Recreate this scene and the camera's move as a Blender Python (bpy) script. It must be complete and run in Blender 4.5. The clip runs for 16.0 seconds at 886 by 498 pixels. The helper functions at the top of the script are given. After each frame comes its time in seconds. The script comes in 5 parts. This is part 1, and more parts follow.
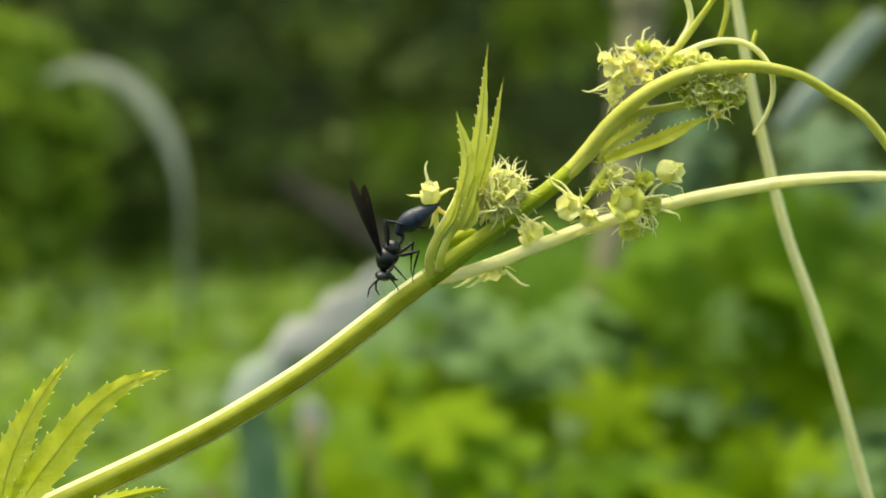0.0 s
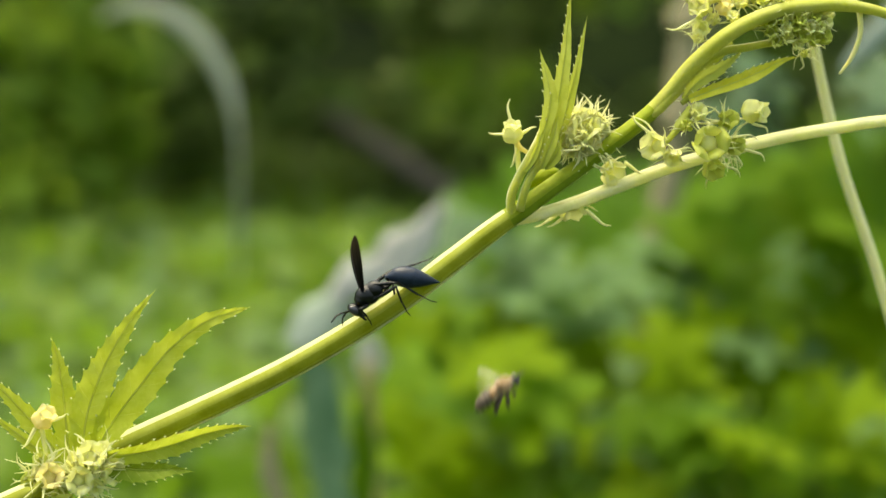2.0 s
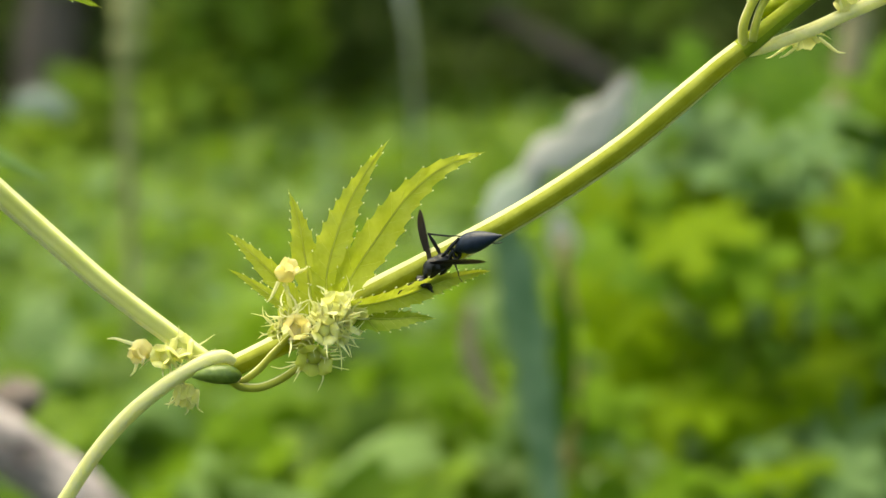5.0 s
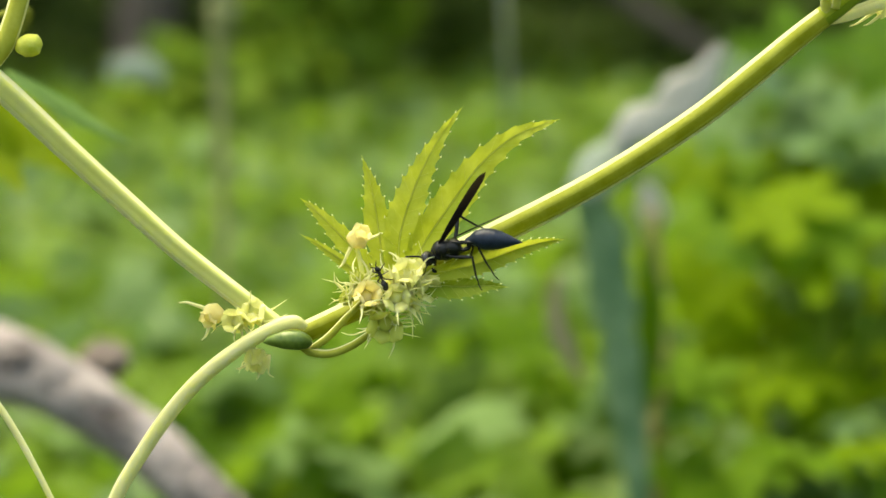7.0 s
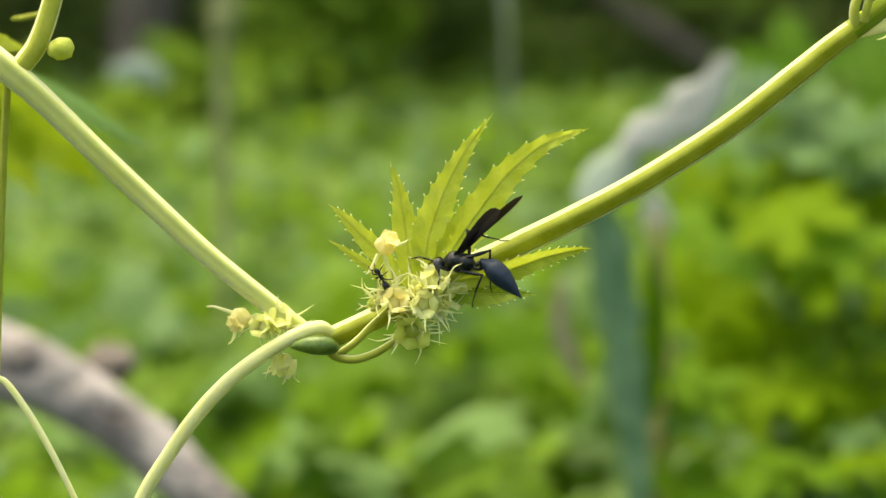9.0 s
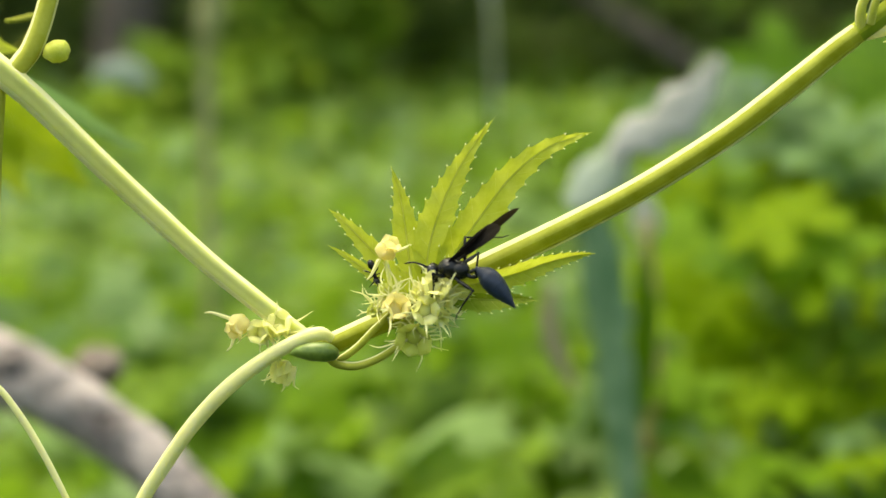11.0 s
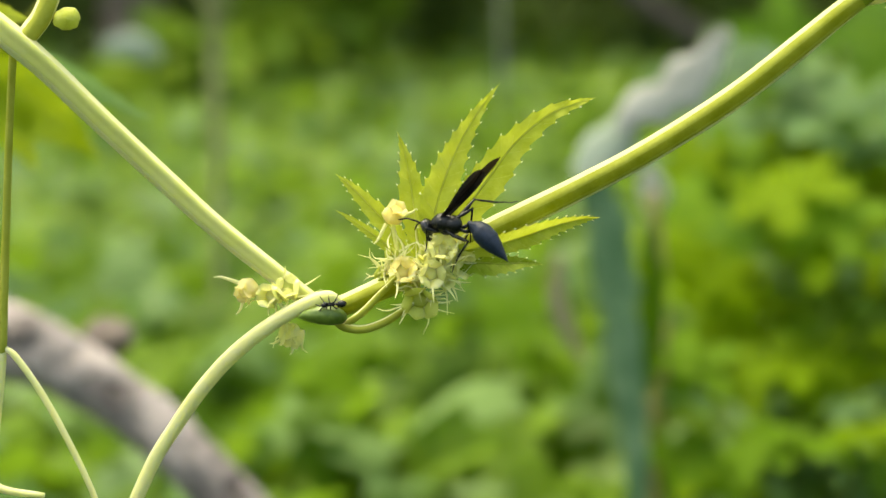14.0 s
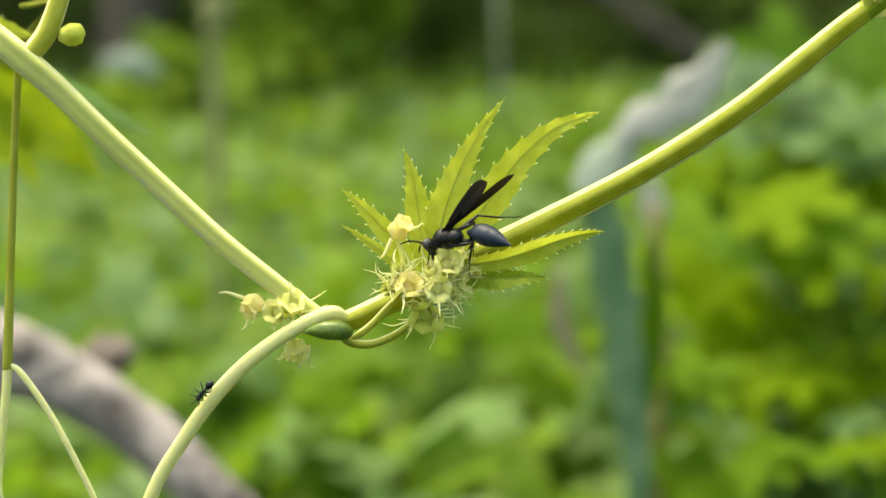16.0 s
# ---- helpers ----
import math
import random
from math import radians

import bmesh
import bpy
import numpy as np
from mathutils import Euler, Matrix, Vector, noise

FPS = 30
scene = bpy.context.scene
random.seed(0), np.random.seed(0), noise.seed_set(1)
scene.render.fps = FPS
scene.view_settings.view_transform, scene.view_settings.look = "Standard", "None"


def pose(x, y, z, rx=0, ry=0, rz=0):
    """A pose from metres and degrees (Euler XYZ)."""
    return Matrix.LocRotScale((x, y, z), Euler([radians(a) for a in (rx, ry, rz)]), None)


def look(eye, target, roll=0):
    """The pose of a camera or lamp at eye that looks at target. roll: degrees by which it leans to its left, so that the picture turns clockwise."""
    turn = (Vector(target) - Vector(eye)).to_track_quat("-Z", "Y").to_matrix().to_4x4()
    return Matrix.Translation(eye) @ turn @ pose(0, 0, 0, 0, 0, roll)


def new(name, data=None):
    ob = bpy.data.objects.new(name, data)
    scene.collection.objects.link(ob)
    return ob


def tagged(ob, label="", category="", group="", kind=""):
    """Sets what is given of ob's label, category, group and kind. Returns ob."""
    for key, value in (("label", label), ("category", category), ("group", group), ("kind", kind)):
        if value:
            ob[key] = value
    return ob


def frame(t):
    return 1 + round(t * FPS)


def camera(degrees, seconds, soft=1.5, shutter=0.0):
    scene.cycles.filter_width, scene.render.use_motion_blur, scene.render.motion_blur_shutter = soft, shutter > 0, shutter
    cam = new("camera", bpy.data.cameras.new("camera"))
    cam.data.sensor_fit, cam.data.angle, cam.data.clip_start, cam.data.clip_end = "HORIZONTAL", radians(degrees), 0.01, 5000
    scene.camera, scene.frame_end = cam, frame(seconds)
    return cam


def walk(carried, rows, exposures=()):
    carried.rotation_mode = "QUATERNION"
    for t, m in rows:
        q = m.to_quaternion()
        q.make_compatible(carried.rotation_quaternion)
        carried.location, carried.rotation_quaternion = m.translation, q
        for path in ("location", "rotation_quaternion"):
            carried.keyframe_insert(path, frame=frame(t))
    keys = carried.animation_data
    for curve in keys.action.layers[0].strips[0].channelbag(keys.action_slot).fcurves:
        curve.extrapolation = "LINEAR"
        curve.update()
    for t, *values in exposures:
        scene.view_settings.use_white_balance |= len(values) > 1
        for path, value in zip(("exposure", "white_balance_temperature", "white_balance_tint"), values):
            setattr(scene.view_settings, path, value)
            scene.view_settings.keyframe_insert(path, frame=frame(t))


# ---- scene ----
# ---- camera ----
cam = camera(26, 16.0, soft=1.5, shutter=0.2)
cam.data.dof.use_dof = True
cam.data.dof.focus_distance = 0.376
cam.data.dof.aperture_fstop = 11.0
PATH = [
    (0, (0.02370, -0.38184, 0.56390), (0.07778, -0.01001, 0.54996), 1.45),
    (0.2, (0.02189, -0.38109, 0.56411), (0.07377, -0.00891, 0.55126), 3.01),
    (0.5, (0.01778, -0.37061, 0.56499), (0.07000, 0.00146, 0.55032), 3.39),
    (1, (0.02141, -0.37567, 0.56400), (0.07028, -0.00325, 0.54682), 2.00),
    (1.5, (0.01545, -0.37331, 0.56204), (0.06282, -0.00083, 0.54229), 2.36),
    (2, (0.01753, -0.37870, 0.56347), (0.06242, -0.00630, 0.53744), 1.79),
    (2.5, (0.01231, -0.37455, 0.55877), (0.05263, -0.00177, 0.53066), 1.27),
    (3, (0.01415, -0.37841, 0.56234), (0.04900, -0.00544, 0.52985), 1.35),
    (3.5, (0.01137, -0.37484, 0.55864), (0.04109, -0.00179, 0.52225), 0.90),
    (4, (0.00845, -0.37893, 0.55828), (0.03137, -0.00570, 0.51896), -0.06),
    (4.5, (0.00258, -0.37362, 0.55830), (0.01950, -0.00044, 0.51561), 0.92),
    (5, (0.00464, -0.37678, 0.55210), (0.01660, -0.00379, 0.50617), -1.39),
    (7.3, (0.00903, -0.37314, 0.55100), (0.00060, -0.00081, 0.49927), -0.91),
    (7.5, (0.00793, -0.37413, 0.54908), (-0.00106, -0.00146, 0.49996), -0.89),
    (8, (0.00780, -0.37470, 0.55060), (0.00209, -0.00209, 0.50059), -0.41),
    (8.2, (0.00662, -0.37498, 0.55098), (0.00076, -0.00244, 0.50044), -0.35),
    (10.5, (-0.00035, -0.37421, 0.55248), (-0.00347, -0.00161, 0.50217), -0.27),
    (11, (-0.00143, -0.37013, 0.55202), (-0.00346, 0.00248, 0.50173), -0.31),
    (11.5, (-0.00193, -0.36566, 0.55180), (-0.00296, 0.00680, 0.50036), -0.41),
    (12, (0.00060, -0.37099, 0.55158), (-0.00064, 0.00152, 0.50048), 0.04),
    (12.5, (0.00000, -0.37300, 0.55200), (0.00000, -0.00060, 0.50008), 0.00),
    (13, (-0.00108, -0.37408, 0.55136), (-0.00160, -0.00177, 0.49880), -0.13),
    (13.5, (-0.00107, -0.37360, 0.55011), (-0.00226, -0.00150, 0.49614), -0.33),
    (14, (-0.00091, -0.37473, 0.55063), (-0.00468, -0.00282, 0.49543), -0.47),
    (14.5, (-0.00310, -0.37359, 0.55015), (-0.00684, -0.00182, 0.49404), -0.52),
    (15, (-0.00273, -0.37507, 0.55072), (-0.00684, -0.00318, 0.49542), -0.44),
    (15.5, (-0.00464, -0.37372, 0.55091), (-0.00846, -0.00150, 0.49792), -0.46),
    (16, (-0.00252, -0.37431, 0.55026), (-0.00585, -0.00195, 0.49820), -0.68),
]
walk(cam, [(t, look(eye, target, roll)) for t, eye, target, roll in PATH], [(0, 0.88, 8200, -5), (16, 1.0, 8200, -5)])

# ---- light ----
world = bpy.data.worlds.new("sky")
scene.world = world
world.use_nodes = True
wn = world.node_tree
sky = wn.nodes.new("ShaderNodeTexSky")
sky.sky_type = "NISHITA"
sky.sun_disc = False
sky.sun_elevation = radians(75)
sky.sun_rotation = radians(-57)
sky.air_density, sky.dust_density = 1.0, 6.0
wn.nodes["Background"].inputs["Strength"].default_value = 0.25
wn.links.new(sky.outputs["Color"], wn.nodes["Background"].inputs["Color"])
sun = new("sun", bpy.data.lights.new("sun", "SUN"))
sun.data.energy, sun.data.angle, sun.data.color = 1.1, radians(45), (1.0, 0.96, 0.88)
sun.matrix_world = look((-0.7, 0.45, 3.2), (0, 0, 0))


# ---- materials ----
def material(name, dark, light, scale=200.0, rough=0.5, bump=0.2, glow=0.0, sheen=0.0, gloss=0.5, island=0.0, metal=0.0, mottle=6.0, vary=0.0, flesh=0.0):
    """A surface in two tones with broad mottling and fine grain; glow lets light through it."""
    m = bpy.data.materials.new(name)
    m.use_nodes = True
    n, ln = m.node_tree.nodes, m.node_tree.links
    shader = n["Principled BSDF"]
    where = n.new("ShaderNodeTexCoord")
    broad, fine = n.new("ShaderNodeTexNoise"), n.new("ShaderNodeTexNoise")
    for node, s in ((broad, scale), (fine, scale * mottle)):
        node.inputs["Scale"].default_value, node.inputs["Detail"].default_value = s, 3.0
        ln.new(where.outputs["Object"], node.inputs["Vector"])
    mix = n.new("ShaderNodeMath")
    mix.operation = "MULTIPLY_ADD"
    mix.inputs[1].default_value = 0.35
    ln.new(fine.outputs["Fac"], mix.inputs[0])
    ln.new(broad.outputs["Fac"], mix.inputs[2])
    value = mix.outputs[0]
    if island:
        geo, more = n.new("ShaderNodeNewGeometry"), n.new("ShaderNodeMath")
        more.operation = "MULTIPLY_ADD"
        more.inputs[1].default_value = island
        ln.new(geo.outputs["Random Per Island"], more.inputs[0])
        ln.new(value, more.inputs[2])
        value = more.outputs[0]
    if vary:
        info, lift = n.new("ShaderNodeObjectInfo"), n.new("ShaderNodeMath")
        lift.operation = "MULTIPLY_ADD"
        lift.inputs[1].default_value = vary
        ln.new(info.outputs["Random"], lift.inputs[0])
        ln.new(value, lift.inputs[2])
        value = lift.outputs[0]
    ramp = n.new("ShaderNodeValToRGB")
    ramp.color_ramp.elements[0].position, ramp.color_ramp.elements[1].position = 0.45, 0.9 + island + vary
    ramp.color_ramp.elements[0].color, ramp.color_ramp.elements[1].color = (*dark, 1), (*light, 1)
    ln.new(value, ramp.inputs["Fac"])
    ln.new(ramp.outputs["Color"], shader.inputs["Base Color"])
    shader.inputs["Roughness"].default_value, shader.inputs["Metallic"].default_value = rough, metal
    shader.inputs["Specular IOR Level"].default_value = gloss
    if flesh:
        shader.inputs["Subsurface Weight"].default_value, shader.inputs["Subsurface Scale"].default_value = 0.7, flesh
        shader.inputs["Subsurface Radius"].default_value = (1.0, 1.0, 0.35)
    if sheen:
        shader.inputs["Sheen Weight"].default_value, shader.inputs["Sheen Roughness"].default_value = sheen, 0.4
    relief = n.new("ShaderNodeBump")
    relief.inputs["Strength"].default_value, relief.inputs["Distance"].default_value = bump, 0.3 / scale
    ln.new(fine.outputs["Fac"], relief.inputs["Height"])
    ln.new(relief.outputs["Normal"], shader.inputs["Normal"])
    if glow:
        thin, blend = n.new("ShaderNodeBsdfTranslucent"), n.new("ShaderNodeMixShader")
        ln.new(ramp.outputs["Color"], thin.inputs["Color"])
        blend.inputs[0].default_value = glow
        ln.new(shader.outputs[0], blend.inputs[1])
        ln.new(thin.outputs[0], blend.inputs[2])
        ln.new(blend.outputs[0], n["Material Output"].inputs["Surface"])
    return m


STEM = material("stem_skin", (0.34, 0.37, 0.045), (0.43, 0.46, 0.085), 220, 0.6, 0.12, 0.3, 0.0, 0.1)
GREEN_STEM = material("green_stem_skin", (0.28, 0.35, 0.02), (0.38, 0.44, 0.045), 220, 0.55, 0.12, 0.25, 0.1, 0.15, flesh=0.002)
# green stem darkened in its colour, for the shaded lower flank above the fork
DARK_STEM = material("green_stem_painted_shade", (0.16, 0.23, 0.008), (0.23, 0.31, 0.02), 220, 0.55, 0.12, 0.15, 0.2, 0.2)
YELLOW_STEM = material("yellow_stem_skin", (0.46, 0.49, 0.08), (0.58, 0.60, 0.16), 220, 0.5, 0.12, 0.3, 0.2, 0.2, flesh=0.002)
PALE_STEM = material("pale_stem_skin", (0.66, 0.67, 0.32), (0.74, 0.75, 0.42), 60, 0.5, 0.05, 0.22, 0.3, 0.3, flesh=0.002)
THICK_STEM = material("thick_stem_skin", (0.58, 0.62, 0.2), (0.65, 0.68, 0.27), 60, 0.55, 0.05, 0.25, 0.2, 0.2, flesh=0.001)
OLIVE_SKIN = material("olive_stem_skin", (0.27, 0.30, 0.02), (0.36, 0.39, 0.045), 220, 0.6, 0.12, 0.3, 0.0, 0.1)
RIB = material("stem_rib", (0.66, 0.67, 0.32), (0.78, 0.79, 0.45), 300, 0.6, 0.1, 0.3, 0.0, 0.15)
LEAF = material("young_leaf", (0.43, 0.50, 0.03), (0.55, 0.61, 0.08), 260, 0.55, 0.2, 0.46, 0.1, 0.3)
LEAF_TOP = material("young_leaf_upper_face", (0.22, 0.32, 0.012), (0.33, 0.42, 0.04), 260, 0.5, 0.2, 0.3, 0.1, 0.3)
YOUNG = material("yellow_young_leaf", (0.54, 0.58, 0.07), (0.66, 0.69, 0.14), 260, 0.55, 0.2, 0.4, 0.1, 0.3)
YELLOW_LEAF = material("yellow_leaf", (0.70, 0.68, 0.05), (0.82, 0.79, 0.12), 260, 0.55, 0.2, 0.5, 0.1, 0.3)
SOFT_LEAF = material("soft_green_leaf", (0.27, 0.37, 0.01), (0.36, 0.46, 0.03), 60, 0.55, 0.2, 0.45, 0.0, 0.2)
VEIN = material("leaf_vein", (0.58, 0.63, 0.14), (0.68, 0.72, 0.22), 300, 0.5, 0.1, 0.6)
TOOTH = material("tooth_tip", (0.80, 0.83, 0.42), (0.88, 0.90, 0.58), 500, 0.5, 0.1, 0.4)
PETAL = material("petal", (0.84, 0.84, 0.32), (0.94, 0.93, 0.48), 400, 0.5, 0.2, 0.4, 0.0, 0.3, flesh=0.001)
CREAM_STEM = material("cream_stem_skin", (0.76, 0.77, 0.44), (0.87, 0.87, 0.60), 220, 0.5, 0.15, 0.25, 0.3, 0.2, flesh=0.003)
BUD = material("cream_bud", (0.88, 0.78, 0.30), (0.95, 0.87, 0.46), 400, 0.5, 0.2, 0.4, 0.0, 0.3, flesh=0.001)
CALYX = material("calyx", (0.55, 0.60, 0.10), (0.70, 0.73, 0.2), 400, 0.5, 0.2, 0.35, 0.0, 0.3, flesh=0.001)
BRACT = material("bract", (0.84, 0.84, 0.42), (0.93, 0.92, 0.58), 500, 0.5, 0.1, 0.4, 0.2)
GLAND = material("green_pod_skin", (0.05, 0.10, 0.012), (0.14, 0.21, 0.035), 260, 0.35, 0.1, 0.1, mottle=4)
BLACK = material("black_cuticle", (0.002, 0.0024, 0.003), (0.006, 0.007, 0.009), 900, 0.22, 0.35, 0, 0.0, 0.4)
BLUE_BLACK = material("blue_black_cuticle", (0.004, 0.010, 0.024), (0.012, 0.023, 0.05), 700, 0.42, 0.2, 0, 0.0, 0.35)
WING = material("smoky_wing", (0.003, 0.003, 0.005), (0.010, 0.008, 0.007), 500, 0.5, 0.2, 0.2, 0.0, 0.12)
WING_TIP = (0.036, 0.025, 0.015)


def brown_towards_tip(m):
    """Wings turn brown and let more light through along their length."""
    n, ln = m.node_tree.nodes, m.node_tree.links
    where, split, span, tint = n.new("ShaderNodeTexCoord"), n.new("ShaderNodeSeparateXYZ"), n.new("ShaderNodeMapRange"), n.new("ShaderNodeMixRGB")
    span.inputs["From Min"].default_value, span.inputs["From Max"].default_value = 0.008, 0.018
    ln.new(where.outputs["Object"], split.inputs[0])
    ln.new(split.outputs["X"], span.inputs["Value"])
    ln.new(span.outputs[0], tint.inputs[0])
    ln.new(n["Color Ramp"].outputs["Color"], tint.inputs[1])
    tint.inputs[2].default_value = (*WING_TIP, 1)
    for socket in (n["Principled BSDF"].inputs["Base Color"], n["Translucent BSDF"].inputs["Color"]):
        ln.new(tint.outputs[0], socket)


brown_towards_tip(WING)
EYE = material("dark_eye", (0.02, 0.02, 0.025), (0.05, 0.05, 0.06), 900, 0.2, 0.05)
BEE_FUR = material("amber_fur", (0.3, 0.17, 0.07), (0.46, 0.31, 0.17), 900, 0.8, 0.8, 0, 0.6)
BEE_DARK = material("brown_black_shell", (0.02, 0.012, 0.008), (0.05, 0.03, 0.02), 900, 0.4, 0.3)
BEE_PALE = material("pale_band", (0.2, 0.16, 0.11), (0.36, 0.3, 0.22), 900, 0.7, 0.5)
FILM = material("clear_wing", (0.45, 0.40, 0.32), (0.58, 0.54, 0.46), 900, 0.25, 0.1)
FILM.node_tree.nodes["Principled BSDF"].inputs["Alpha"].default_value = 0.16
SOIL = material("soil", (0.012, 0.022, 0.005), (0.03, 0.05, 0.01), 6, 0.9, 0.6, 0, 0, 0.05)
CARPET = material("ground_cover", (0.018, 0.062, 0.004), (0.165, 0.285, 0.022), 5, 0.5, 0.2, 0.5, 0.0, 0.25, 0.55)
# cool pale tint painted on carpet leaves as reflected sky
COOL = material("sky_sheen_cover", (0.07, 0.15, 0.04), (0.24, 0.37, 0.14), 5, 0.5, 0.2, 0.5, 0.0, 0.25, 0.3)
# broad leaf tones carry light in their colour: sunlit, sky-pale teal, dark for gaps
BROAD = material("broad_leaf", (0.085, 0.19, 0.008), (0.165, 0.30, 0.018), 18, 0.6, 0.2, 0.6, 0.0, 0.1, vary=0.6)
DEEP = material("shade_painted_leaf", (0.04, 0.11, 0.008), (0.12, 0.24, 0.02), 18, 0.6, 0.2, 0.6, 0.0, 0.1, vary=0.6)
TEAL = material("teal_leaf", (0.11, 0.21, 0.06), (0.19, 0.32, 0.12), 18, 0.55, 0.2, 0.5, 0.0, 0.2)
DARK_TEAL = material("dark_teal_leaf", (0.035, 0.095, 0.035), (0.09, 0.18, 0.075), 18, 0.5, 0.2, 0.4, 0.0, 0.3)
SUNNY = material("sun_painted_broad_leaf", (0.14, 0.25, 0.005), (0.205, 0.325, 0.012), 18, 0.6, 0.2, 0.6, 0.0, 0.08, vary=0.4)
BLUE_LEAF = material("blue_green_leaf", (0.13, 0.26, 0.13), (0.30, 0.44, 0.27), 40, 0.5, 0.2, 0.45, 0.0, 0.3)
# wood-edge shade is painted in: near-black leaf tones, no canopy casts it
HEDGE = material("shade_painted_foliage", (0.004, 0.011, 0.004), (0.165, 0.245, 0.06), 2.6, 0.7, 0.2, 0.3, 0.0, 0.15, 0.3)
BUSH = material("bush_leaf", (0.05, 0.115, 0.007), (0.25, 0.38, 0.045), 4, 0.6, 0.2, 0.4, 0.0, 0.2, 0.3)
BACKDROP = material("dark_backdrop", (0.005, 0.010, 0.004), (0.02, 0.036, 0.010), 3, 0.95, 0.6, 0, 0, 0.05)
BARK = material("grey_bark", (0.055, 0.045, 0.045), (0.44, 0.39, 0.385), 28, 0.85, 0.9, mottle=4)
DRY = material("dry_leaf", (0.36, 0.38, 0.36), (0.68, 0.70, 0.68), 26, 0.6, 0.3, 0.5)
GREYGREEN = material("grey_green_blade", (0.30, 0.39, 0.32), (0.46, 0.54, 0.47), 20, 0.6, 0.3, 0.4)
PALE_BLADE = material("pale_dry_blade", (0.44, 0.48, 0.39), (0.64, 0.67, 0.57), 14, 0.6, 0.3, 0.4)
OCHRE = material("ochre_stalk", (0.22, 0.20, 0.05), (0.36, 0.33, 0.10), 40, 0.7, 0.4)
OLIVE = material("pale_olive_stalk", (0.26, 0.28, 0.11), (0.42, 0.43, 0.20), 30, 0.7, 0.4, 0.2)
TRUNK = material("brown_trunk", (0.10, 0.08, 0.07), (0.22, 0.18, 0.155), 12, 0.85, 0.8)
STRAW = material("straw_stem", (0.2, 0.18, 0.10), (0.32, 0.29, 0.17), 40, 0.7, 0.4)


# ---- building ----
def mm(p):
    return Vector(p) * 0.001


def mesh_of(name, bm, *mats):
    me = bpy.data.meshes.new(name)
    bmesh.ops.recalc_face_normals(bm, faces=bm.faces)
    bm.to_mesh(me)
    bm.free()
    for m in mats:
        me.materials.append(m)
    for f in me.polygons:
        f.use_smooth = True
    return me


def part(name, bm, mats, parent, label=""):
    """One mesh object under a thing or a part."""
    mats = mats if isinstance(mats, (list, tuple)) else [mats]
    me = bm if isinstance(bm, bpy.types.Mesh) else mesh_of(name, bm, *mats)
    ob = new(name, me)
    ob.parent = parent
    return tagged(ob, label)


def thing(name, at, label, category, group="", kind=""):
    ob = new(name)
    ob.empty_display_size = 0.01
    ob.matrix_world = at
    return tagged(ob, label, category, group, kind)


def spline(points, steps=8):
    """A smooth line through the points (Catmull-Rom)."""
    p = [Vector(q) for q in points]
    p = [2 * p[0] - p[1]] + p + [2 * p[-1] - p[-2]]
    out = []
    for a, b, c, d in zip(p, p[1:], p[2:], p[3:]):
        for k in range(steps):
            t = k / steps
            out.append(0.5 * (2 * b + (c - a) * t + (2 * a - 5 * b + 4 * c - d) * t * t + (3 * b - a - 3 * c + d) * t ** 3))
    return out + [p[-2]]


def along(values, count):
    return np.interp(np.linspace(0, 1, count), np.linspace(0, 1, len(values)), values).tolist()


def sweep(bm, line, radii, sides=8, groove=0.0, ribs=5, slot=0, rib_slot=None, twist=0.0, flat=1.0, change=None, bands=None):
    """A tube along a line, its section round or grooved, closed at both ends."""
    radii = along(radii, len(line))
    rings, up = [], Vector((0.1, 1, 0.2)).normalized()
    for i, p in enumerate(line):
        way = (line[min(i + 1, len(line) - 1)] - line[max(i - 1, 0)]).normalized()
        side = way.cross(up)
        side = side.normalized() if side.length > 1e-4 else Vector((1, 0, 0))
        top = side.cross(way).normalized()
        ring = []
        for k in range(sides):
            a = 2 * math.pi * k / sides + twist * i
            r = radii[i] * (1 + groove * math.cos(ribs * a))
            ring.append(bm.verts.new(p + r * (math.cos(a) * side + flat * math.sin(a) * top)))
        rings.append(ring)
    for i, (a, b) in enumerate(zip(rings, rings[1:])):
        for k in range(sides):
            f = bm.faces.new((a[k], a[(k + 1) % sides], b[(k + 1) % sides], b[k]))
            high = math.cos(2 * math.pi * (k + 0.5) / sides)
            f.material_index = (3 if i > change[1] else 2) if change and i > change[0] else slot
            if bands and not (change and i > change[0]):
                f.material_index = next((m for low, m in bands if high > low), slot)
            # lower flank past the fork: underside shade painted with the darker green
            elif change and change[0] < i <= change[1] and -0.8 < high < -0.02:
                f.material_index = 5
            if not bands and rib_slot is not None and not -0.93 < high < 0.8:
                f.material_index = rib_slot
    for ring in (rings[0], rings[-1]):
        if radii[0 if ring is rings[0] else -1] > 1e-6:
            bm.faces.new(ring).material_index = slot
    return bm


def tube(points, radii, sides=10, groove=0.0, ribs=5, steps=8, rib_slot=None, twist=0.0, change=None, bands=None):
    """A stem in millimetres."""
    return sweep(bmesh.new(), spline([mm(p) for p in points], steps), [r * 0.001 for r in radii], sides, groove, ribs, 0, rib_slot, twist, 1.0, change, bands)


def blob(bm, centre, size, m=None, seg=14, ring=9, slot=0):
    """An ellipsoid of the given half axes, turned by m."""
    made = bmesh.ops.create_uvsphere(bm, u_segments=seg, v_segments=ring, radius=1.0)["verts"]
    turn = (m or Matrix.Identity(4)).to_3x3()
    for v in made:
        v.co = turn @ Vector((v.co.x * size[0], v.co.y * size[1], v.co.z * size[2])) + Vector(centre)
    if slot:
        for f in {f for v in made for f in v.link_faces}:
            f.material_index = slot
    return bm


